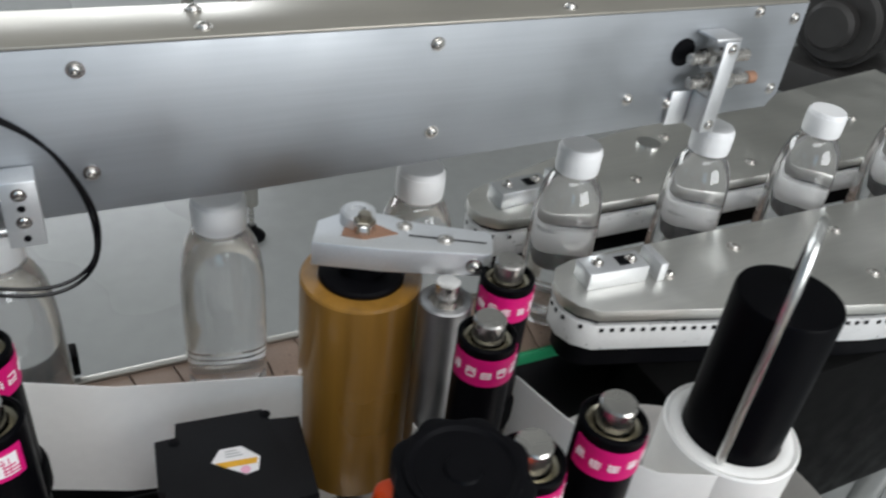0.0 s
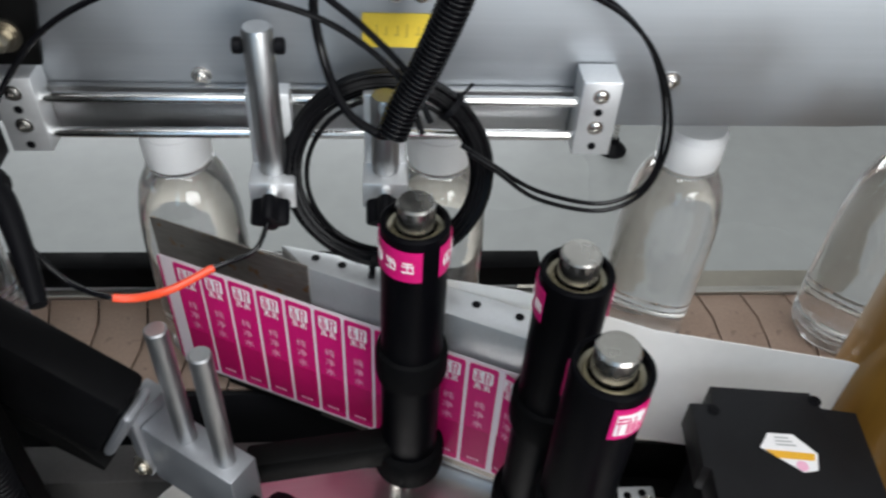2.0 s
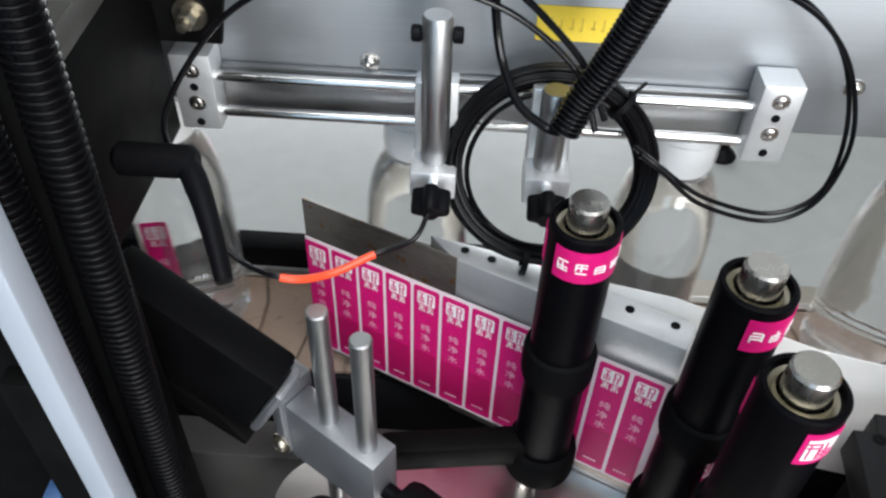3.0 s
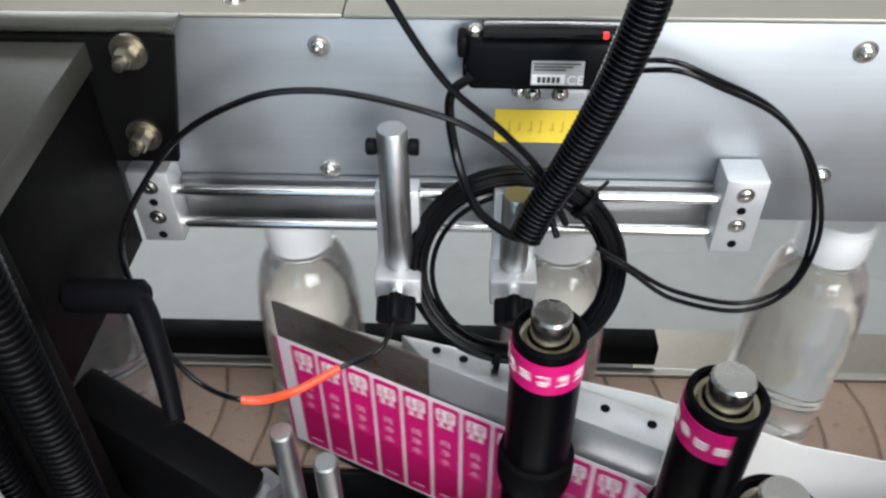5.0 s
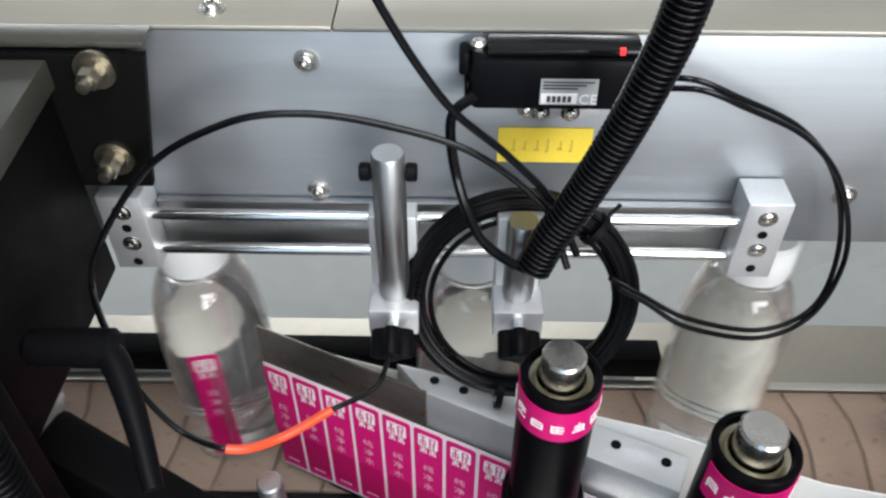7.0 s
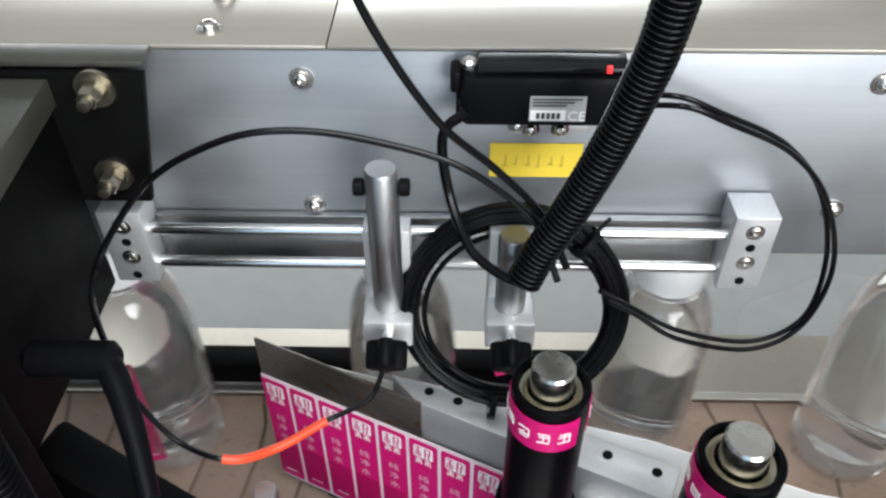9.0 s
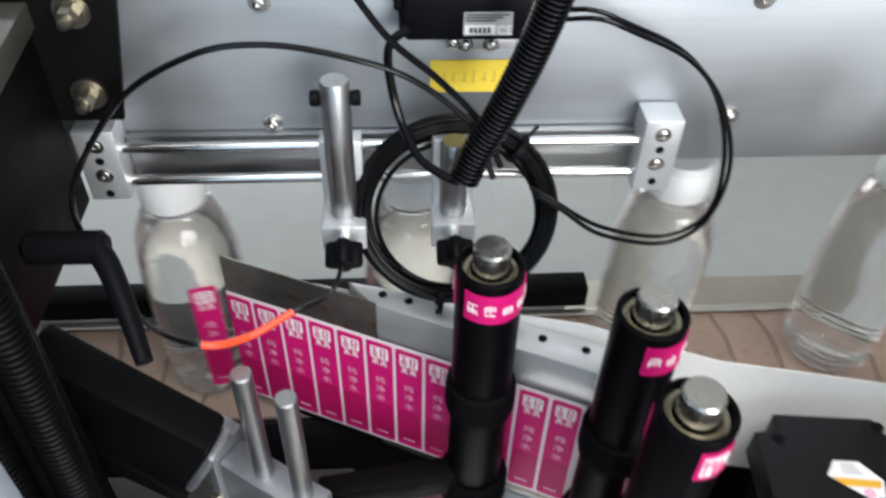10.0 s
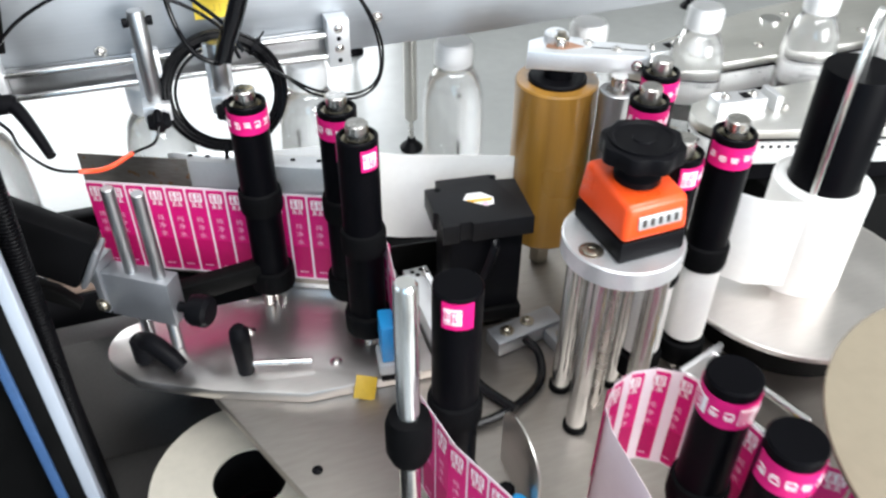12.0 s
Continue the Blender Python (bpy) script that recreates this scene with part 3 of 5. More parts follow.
def peel_bar():
    t = thing("peel_bar", (TIP.x, TIP.y, 0), "machined aluminium peel bar with a dark worn blade", "peel bar", rz=BAR_TURN)
    bm = B()
    prism(bm, [(0.125, 0.001), (0.288, 0.001), (0.288, 0.026), (0.16, 0.024), (0.10, 0.014)], 0.915, 0.955, 0.0008)
    part("bar", bm, M["anod"], t)
    bm = B()
    box(bm, 0.0, 0.128, -0.0008, 0.0012, 0.790, 0.957, 0.0003)
    box(bm, 0.128, 0.288, -0.0002, 0.0009, 0.785, 0.915)
    part("blade", bm, M["shim"], t, "dark worn steel peel blade")
    for x, y in ((0.128, 0.012), (0.148, 0.013), (0.246, 0.016), (0.276, 0.017)):
        bm = B()
        cyl(bm, 0.0031, 0.9551, 0.9556, 18, 0.0001)
        part("hole", bm, M["black"], t, m=pose(x, y, 0))
    bm = B()
    box(bm, 0.22, 0.286, 0.002, 0.02, 0.7755, 0.9148, 0.001)
    part("foot_block", bm, M["anod"], t)
    bm = B()
    box(bm, 0.035, 0.215, 0.004, 0.034, 0.7755, 0.786, 0.002)
    part("lower_bar", bm, M["black_metal"], t, "black steel support bar")


peel_bar()


def web_plan():
    """Plan of the label web from the blade edge back to its supply, with its length from the edge."""
    a = TIP - ACROSS * 0.0016
    pts = [a, a + ALONG * 0.29]
    pts += [Vector((-0.0145 + 0.024 * math.cos(b), 0.44 + 0.024 * math.sin(b))) for b in [radians(v) for v in (62, 40, 20, 0, -10)]]
    pts += [Vector(p) for p in ((-0.005, 0.33), (-0.023, 0.223), (-0.012, 0.16), (0.011, 0.105), (0.035, 0.03), (0.06, -0.03), (0.085, -0.035), (0.102, 0.0), (0.112, 0.07))]
    pts += [Vector((0.168 + 0.054 * math.cos(b), 0.130 + 0.056 * math.sin(b))) for b in [radians(v) for v in (178, 150, 120, 95, 70, 45, 20)]]
    pts += [Vector((0.232, 0.08)), Vector((0.262, 0.05))]
    return pts


WEB = web_plan()


def on_web(s):
    """Plan place and heading at the length s from the blade edge."""
    for a, b in zip(WEB, WEB[1:]):
        ln = (b - a).length
        if s <= ln:
            d = (b - a) / ln
            return a + d * s, d
        s -= ln
    d = (WEB[-1] - WEB[-2]).normalized()
    return WEB[-1] + d * s, d


def webs():
    bm = B()
    band(bm, WEB, LABEL_TOP - LABEL_H - 0.003, LABEL_TOP + 0.003, 0.0005)
    solid("label_web", bm, M["pale_liner"], "pale backing web that carries magenta labels", "label web")
    bm = B()
    plan = [TIP + ACROSS * 0.003, TIP + ALONG * 0.1 + ACROSS * 0.018, TIP + ALONG * 0.27 + ACROSS * 0.0285, Vector((0.055, 0.546)), Vector((0.19, 0.535)), Vector((0.198, 0.531))]
    band(bm, plan, 0.812, 0.932, 0.0006)
    for v in bm.verts:
        v.co.z += 0.037 * max(0.0, 0.19 - v.co.x) / 0.237 if v.co.x > -0.11 else 0.010
    solid("bare_liner", bm, M["white_paper"], "bare white liner paper after peeling", "paper web")
    bm = B()
    for plan in ([(0.268, 0.466), (0.268, 0.40), (0.250, 0.340)], [(0.262, 0.335), (0.283, 0.32)]):
        band(bm, plan, 0.795, 0.918, 0.0006)
    band(bm, [(0.350, 0.452), (0.362, 0.405), (0.378, 0.355), (0.40, 0.328), (0.438, 0.312), (0.470, 0.300)], 0.842, 0.957, 0.0006)
    solid("return_liner", bm, M["white_paper"], "white liner paper running to the rewind roll", "paper web")


webs()


def label_print(bm, strokes):
    """A white logo tile with magenta strokes on it and a line of unreadable writing below, just before the label's face (-y)."""
    y0, y1 = -0.00062, -0.0004
    r = 0.0016
    prism(bm, [(sx * (0.0073 - r) + r * math.cos(a), -0.0112 + sz * (0.0066 - r) + r * math.sin(a)) for sx, sz, a0 in ((1, 1, 0), (-1, 1, 90), (-1, -1, 180), (1, -1, 270)) for a in [radians(a0 + 45 * k) for k in range(3)]], -y1, -y0, 0, pose(0, 0, 0, 90))
    for x, w, z0, z1 in ((-0.0060, 0.0046, -0.0066, -0.0058), (-0.0042, 0.0011, -0.0166, -0.0066), (-0.0060, 0.0046, -0.0112, -0.0104), (-0.0060, 0.0010, -0.0160, -0.0122), (-0.0024, 0.0010, -0.0160, -0.0122),
                         (0.0010, 0.0011, -0.0166, -0.0058), (0.0010, 0.0046, -0.0066, -0.0058), (0.0046, 0.0010, -0.0110, -0.0066), (0.0010, 0.0046, -0.0112, -0.0104), (0.0036, 0.0011, -0.0166, -0.0118)):
        box(strokes, x, x + w, -0.00078, -0.00064, z0, z1)
    for x in (-0.0058, 0.0010):
        box(bm, x, x + 0.0048, y0, y1, -0.0204, -0.0197)
        box(bm, x + 0.0004, x + 0.0044, y0, y1, -0.0226, -0.0219)
        box(bm, x + 0.0019, x + 0.0027, y0, y1, -0.0252, -0.0190)
        box(bm, x - 0.0001, x + 0.0009, y0, y1, -0.0252, -0.0232)
        box(bm, x + 0.0038, x + 0.0048, y0, y1, -0.0252, -0.0232)


def glyph_mesh(body, size):
    cu = bpy.data.curves.new("glyph", "FONT")
    cu.body, cu.size, cu.align_x = body, size, "CENTER"
    cu.resolution_u = 3
    tmp = bpy.data.objects.new("glyph_source", cu)
    me = bpy.data.meshes.new_from_object(tmp)
    bpy.data.objects.remove(tmp)
    me.materials.append(M["pink_pale"])
    return me


def make_label():
    t = thing("bottle_label", (0, 0, 0), "magenta bottle label with white printed bars", "label", "labels on the web and bottles")
    w, h = LABEL_W / 2, LABEL_H
    bm = B()
    r = 0.0022
    poly = [(sx * (w - r) + r * math.cos(a), sz * (h / 2 - r) - h / 2 + r * math.sin(a)) for sx, sz, a0 in ((1, 1, 0), (-1, 1, 90), (-1, -1, 180), (1, -1, 270)) for a in [radians(a0 + 30 * k) for k in range(4)]]
    prism(bm, poly, 0.0, 0.0003, 0, pose(0, 0, 0, 90))
    part("film", bm, M["pink"], t)
    bm = B()
    k = 0.90
    prism(bm, [(x * k, -0.028 - (h - 0.034) * f) for x, f in ((-w, 0.52), (w, 0.52), (w, 1), (-w, 1))][::-1], 0.00035, 0.0005, 0, pose(0, 0, 0, 90))
    part("dark_panel", bm, M["pink_deep"], t, "darker magenta printed panel")
    bm = B()
    strokes = B()
    label_print(bm, strokes)
    tile = part("print", bm, M["white"], t)
    part("logo", strokes, M["pink"], tile)
    bm = B()
    for k in range(4):
        box(bm, -0.0050 + 0.0026 * k, -0.0033 + 0.0026 * k, -0.00075, -0.0004, -h + 0.0080, -h + 0.0098)
    part("small_print", bm, M["pink_pale"], t)
    for k, body in enumerate("纯净水"):
        ob = new("character", glyph_mesh(body, 0.0086))
        ob.parent = t
        ob.matrix_basis = pose(0, -0.0008, -0.0460 - 0.0115 * k, 90)
    return t


FIRST_LABEL = make_label()

# ---- rollers ----


def make_roller(name, x, y, top, bands, label, foot=0.775, white_wrap=False, cap=True, r=0.0205, lower=0.009):
    """A turned roller: steel shaft, bearing, black tube with a label band, two collars."""
    t = thing(name, (x, y, foot), label, "roller", "web rollers")
    h = top - foot
    bm = B()
    if cap:
        lathe(bm, [(0, 0), (0.0075, 0), (0.0075, h - 0.02), (0.0112, h - 0.02), (0.0112, h - 0.005), (0.0100, h - 0.0035), (0, h - 0.0035)], 28)
    else:
        cyl(bm, 0.0075, 0, h - 0.02, 20)
    part("shaft", bm, M["bolt"], t)
    z1 = h - 0.017 if cap else h
    bm = B()
    if cap:
        lathe(bm, [(r * 0.80, z1 - 0.004), (r * 0.84, z1), (r - 0.001, z1), (r, z1 - 0.001), (r, 0.030), (r * 0.8, 0.029), (r * 0.8, z1 - 0.004)], 40, closed=False)
    else:
        lathe(bm, [(0, z1), (r - 0.0015, z1), (r, z1 - 0.0015), (r, 0.030), (0, 0.030)], 40)
    part("tube", bm, M["tube"], t)
    if cap:
        bm = B()
        lathe(bm, [(0.012, z1 - 0.008), (0.0128, z1 - 0.0035), (r * 0.62, z1 - 0.003), (r * 0.66, z1 - 0.006), (r * 0.79, z1 - 0.0045), (r * 0.79, z1 - 0.012), (0.012, z1 - 0.012)], 36, closed=False)
        part("bearing", bm, M["brass"], t, "dull brass-coloured bearing ring")
    for zc, rc in ((h * 0.53, r * 1.18), (0.042, r * 1.28)):
        bm = B()
        lathe(bm, [(r + 0.0002, zc - 0.016), (rc * 0.97, zc - 0.016), (rc, zc - 0.012), (rc, zc + 0.006), (rc * 0.96, zc + 0.010), (r + 0.0002, zc + 0.012)], 40, closed=False)
        part("collar", bm, M["rubber"], t)
    if white_wrap:
        bm = B()
        lathe(bm, [(r + 0.0003, 0.06), (r + 0.0012, 0.06), (r + 0.0012, h * 0.53 - 0.018), (r + 0.0003, h * 0.53 - 0.018)], 40)
        part("liner_wrap", bm, M["white_paper"], t, "white liner wrapped on the roller")
    for a0, a1, kind in bands:
        zt, zb = (z1 - 0.007, z1 - 0.030) if cap else (z1 - lower, z1 - lower - 0.026)
        n = max(3, int((a1 - a0) / 9))
        bm = B()
        band(bm, [((r + 0.0005) * math.cos(radians(a0 + (a1 - a0) * k / n)), (r + 0.0005) * math.sin(radians(a0 + (a1 - a0) * k / n))) for k in range(n + 1)], zb, zt, 0.0005)
        lb = part("band", bm, M["pink"], t, "pink label stuck round the roller")
        bm = B()
        def bar(ang, half, z0, z1, lift=0.001):
            box(bm, -0.0002, 0.0002, -half, half, z0, z1, 0, pose(0, 0, 0, 0, 0, ang) @ pose(r + lift, 0, 0))
        rnd = random.Random(int(a0 + a1) + int(x * 1000))
        mid = (zt + zb) / 2
        logo = B()

        def glyph(ang, size):
            step = math.degrees(size * 0.36 / r)
            for zz in rnd.sample((0.42, 0.14, -0.14, -0.42), 3):
                bar(ang, size * (0.30 + 0.14 * rnd.random()), mid + (zz - 0.05) * size, mid + (zz + 0.05) * size)
            for q in rnd.sample((-1, 0, 1), 2):
                z0 = -0.5 + 0.3 * rnd.random()
                bar(ang + q * step, size * 0.055, mid + z0 * size, mid + (z0 + 0.5 + 0.2 * rnd.random()) * size)
        a = a0 + 6
        k = 0
        while a + 20 < a1:
            if kind == "dense" and k % 3 == 0 and a + 40 < a1:
                for q in range(8):
                    bar(a + 2.6 + q * 4.8, 0.00095, mid - 0.0078, mid + 0.0078)
                for z0 in (0.0050, 0.0020, -0.0008, -0.0036, -0.0062):
                    q0 = rnd.choice((0, 0, 3))
                    for q in range(q0, q0 + rnd.choice((3, 4, 5))):
                        box(logo, -0.0002, 0.0002, -0.00088, 0.00088, mid + z0, mid + z0 + 0.0008, 0, pose(0, 0, 0, 0, 0, a + 3 + q * 4.8) @ pose(r + 0.0014, 0, 0))
                for q0 in (0.4, 3.0, 4.6):
                    box(logo, -0.0002, 0.0002, -0.0003, 0.0003, mid - 0.0062, mid + 0.0058, 0, pose(0, 0, 0, 0, 0, a + 3 + q0 * 4.8) @ pose(r + 0.0014, 0, 0))
                a += 46
            else:
                glyph(a + 11, 0.0080)
                a += 29
            k += 1
        if logo.verts:
            part("logo", logo, M["pink"], lb)
        part("print", bm, M["white"], lb)
    return t


LBL = "black anodised web roller with a pink label band"
ROLLERS = {}
for key, x, y, top, bands in (
        ("a", -0.105, 0.5495, 1.064, ((-200, 130, "sparse"),)),
        ("b", -0.019, 0.508, 1.064, ((-170, 60, "sparse"),)),
        ("c", -0.0145, 0.44, 1.068, ((-97, -42, "dense"), (152, 166, "dense"))),
        ("d", 0.332, 0.4645, 1.072, ((-190, 120, "sparse"),)),
        ("e", 0.285, 0.409, 1.074, ((-190, 120, "sparse"),)),
        ("f", 0.254, 0.302, 1.080, ((-120, 60, "dense"),)),
        ("g", 0.311, 0.305, 1.088, ((-190, 20, "sparse"),))):
    ROLLERS[key] = make_roller("web_roller", x, y, top, bands, LBL, 0.775 if key in "abc" else 0.760, key in "fg")
ROLLERS["n"] = make_roller("guide_roller", 0.006, 0.212, 1.045, ((-146, -74, "dense"),), "matt black capped roller with a pink label", 0.760, cap=False, r=0.0203, lower=0.003)
ROLLERS["h"] = make_roller("guide_roller", 0.163, 0.077, 1.03, ((-200, 100, "dense"),), "matt black capped roller with a pink label band", 0.760, cap=False, r=0.0203)
ROLLERS["i"] = make_roller("guide_roller", 0.168, 0.016, 1.03, ((-200, 100, "sparse"),), "matt black capped roller with a pink label band", 0.760, cap=False, r=0.0203)


def gold_roller():
    x, y = 0.244, 0.535
    t = thing("drive_roller", (x, y, 0.752), "large amber polyurethane drive roller with a black hub", "roller")
    bm = B()
    lathe(bm, [(0.033, 0.268), (0.034, 0.273), (0.0465, 0.273), (0.048, 0.271), (0.048, 0.062), (0.0465, 0.060), (0, 0.060)], 56, closed=False)
    part("sleeve", bm, M["gold"], t)
    bm = B()
    lathe(bm, [(0, 0.266), (0.0335, 0.266), (0.0335, 0.276), (0.032, 0.278), (0.0165, 0.278), (0.0165, 0.292), (0, 0.292)], 40)
    part("hub", bm, M["black"], t)
    bm = B()
    cyl(bm, 0.008, 0.0085, 0.322, 20)
    part("shaft", bm, M["chrome"], t)
    bm = B()
    cyl(bm, 0.014, 0.0085, 0.05, 6, 0.002)
    part("bearing_foot", bm, M["bolt_old"], t)
    a = thing("roller_arm", (x, y, 1.0445), "milled aluminium nip arm with a slot and screws", "arm", rz=-27)
    bm = B()
    prism(bm, [(-0.036, -0.022), (0.016, -0.022), (0.095, -0.015), (0.098, -0.012), (0.098, 0.012), (0.094, 0.016), (0.03, 0.02), (0.018, 0.026), (-0.004, 0.028), (-0.02, 0.022), (-0.036, 0.008)], 0.0, 0.021, 0.0015)
    part("arm_body", bm, M["anod"], a)
    bm = B()
    prism(bm, [(-0.016, -0.010), (0.002, -0.012), (0.026, 0.000), (0.004, 0.012), (-0.014, 0.010)], 0.0211, 0.0216)
    part("pocket", bm, M["rust"], a, "brown recessed pocket")
    bm = B()
    box(bm, 0.034, 0.093, -0.0012, 0.0002, 0.0211, 0.0215)
    part("slit", bm, M["black"], a)
    screws(a, [(0.062, -0.001, 0.021), (0.03, 0.012, 0.021)], 0.0045, 0.003)
    screws(a, [(0.085, -0.016, 0.010)], 0.0045, 0.004, FACE_Y)
    bm = B()
    lathe(bm, [(0.0085, 0.0218), (0.0085, 0.025), (0.0085, 0.031), (0.0075, 0.032), (0.0048, 0.032), (0.0048, 0.037), (0, 0.0375)], 6)
    part("nut", bm, M["bolt_old"], a)
    bm = B()
    lathe(bm, [(0.0135, 0.021), (0.0135, 0.03), (0.011, 0.032), (0.006, 0.032), (0.006, 0.029), (0, 0.029)], 24)
    part("bushing", bm, M["anod"], a, m=pose(-0.006, 0.012, 0))
    s = thing("pressure_roller", (0.290, 0.478, 0.756), "bare aluminium pressure roller", "roller")
    bm = B()
    lathe(bm, [(0.013, 0.272), (0.014, 0.276), (0.0195, 0.276), (0.0205, 0.275), (0.0205, 0.05), (0, 0.05)], 40, closed=False)
    part("tube", bm, M["alu"], s)
    bm = B()
    lathe(bm, [(0.0133, 0.269), (0.0133, 0.2735), (0.009, 0.2735), (0.009, 0.292), (0, 0.292)], 28)
    part("bearing", bm, M["bolt"], s)
    bm = B()
    cyl(bm, 0.008, 0.0045, 0.06, 20)
    part("shaft", bm, M["chrome"], s)


gold_roller()

# ---- motor, counter, rewind ----


def motor():
    t = thing("stepper_motor", (0.128, 0.470, 0.760), "black motor housing with a warning sticker on top", "motor", rz=-6)
    bm = B()
    prism(bm, [(-0.046, -0.043), (-0.030, -0.043), (-0.028, -0.039), (-0.018, -0.039), (-0.016, -0.043), (0.045, -0.043), (0.045, 0.034), (0.026, 0.036), (0.022, 0.042), (0.022, 0.048), (-0.036, 0.048), (-0.037, 0.034), (-0.050, 0.033), (-0.050, -0.014), (-0.046, -0.016)], 0.140, 0.165, 0.0015, Matrix.Diagonal((1.14, 1, 1, 1)))
    part("top_cap", bm, M["black_cap"], t)
    bm = B()
    box(bm, -0.043, 0.043, -0.036, 0.034, 0.03, 0.1395, 0.004)
    part("body", bm, M["black"], t)
    bm = B()
    box(bm, -0.046, 0.046, -0.040, 0.038, 0.010, 0.030, 0.002)
    part("flange", bm, M["black_metal"], t)
    bm = B()
    cyl(bm, 0.018, 0, 0.016, 24)
    part("boss", bm, M["bolt"], t)
    screws(t, [(-0.043, 0.028, 0.165), (0.026, 0.041, 0.165)], 0.003, 0.001, material=M["black"])
    bm = B()
    prism(bm, [(-0.019, 0.002), (-0.012, 0.013), (0.004, 0.013), (0.016, 0.0), (0.013, -0.012), (0.004, -0.014)], 0.1652, 0.1656)
    st = part("sticker", bm, M["white"], t, "white warning sticker")
    bm = B()
    prism(bm, [(-0.0165, 0.0005), (0.0140, -0.0005), (0.0125, -0.0055), (-0.0100, -0.0050)][::-1], 0.1657, 0.1660)
    part("sign", bm, M["amber_print"], st, "amber warning band")
    bm = B()
    cyl(bm, 0.0036, 0.1657, 0.1660, 20, 0.0001, pose(0.004, -0.0098, 0))
    part("mark", bm, M["pink_pale"], st, "pale red warning mark")
    bm = B()
    for k in range(3):
        box(bm, -0.0085, 0.004 - 0.002 * k, 0.0042 + 0.0026 * k, 0.0052 + 0.0026 * k, 0.1657, 0.1659)
    part("writing", bm, M["label_grey"], st)
    c = B()
    sweep(c, smooth_path([(0.010, -0.036, 0.136), (0.004, -0.046, 0.120), (-0.012, -0.050, 0.075), (-0.034, -0.060, 0.030), (-0.040, -0.085, 0.008), (-0.030, -0.13, 0.007), (0.000, -0.175, 0.007)]), 0.0058)
    part("cable", c, M["black_gloss"], t)
    c = B()
    sweep(c, smooth_path([(0.158, 0.385, 0.776), (0.166, 0.362, 0.770), (0.150, 0.325, 0.766), (0.1026, 0.299, 0.7655), (0.05, 0.292, 0.7655), (0.0, 0.30, 0.7655)]), 0.0052)
    solid("motor_lead", c, M["black_gloss"], "thick black motor lead lying on the base plate", "cable")
    f = thing("motor_bracket", (0.066, 0.522, 0.7602), "machined aluminium guide bracket beside the web", "bracket", rz=-90)
    bm = B()
    box(bm, 0.0, 0.155, -0.016, 0.0155, 0.0, 0.040, 0.0012)
    part("rail", bm, M["anod"], f)
    bm = B()
    box(bm, 0.022, 0.155, 0.006, 0.0125, 0.0403, 0.047, 0.0012)
    part("ridge", bm, M["anod"], f)
    for x, y in ((0.008, -0.006), (0.015, -0.001), (0.006, 0.006)):
        bm = B()
        cyl(bm, 0.0030, 0.0402, 0.0407, 16, 0.0001)
        part("hole", bm, M["black"], f, m=pose(x, y, 0))
    screws(f, [(0.014, 0.009, 0.040)], 0.0036, 0.006)
    sh = thing("shield_plate", (0.085, 0.553, 0.7602), "black shield plate below the liner", "plate", rz=-5)
    bm = B()
    box(bm, -0.10, 0.105, -0.002, 0.002, 0.0, 0.052, 0.001)
    box(bm, -0.10, 0.105, -0.018, -0.002, 0.0, 0.004, 0.0005)
    part("shield", bm, M["black_metal"], sh)
    g = thing("motor_mount", (0.17, 0.40, 0.7602), "cast aluminium motor mount with clamp screws", "bracket", rz=10)
    bm = B()
    box(bm, -0.05, 0.04, -0.012, 0.018, 0.0, 0.022, 0.003)
    box(bm, 0.012, 0.042, -0.05, -0.012, 0.0, 0.018, 0.003)
    part("mount_body", bm, M["shaded_anod"], g)
    screws(g, [(-0.03, 0.003, 0.022), (0.0, 0.006, 0.022), (0.027, -0.03, 0.018)], 0.006, 0.006, material=M["bolt_old"])


motor()


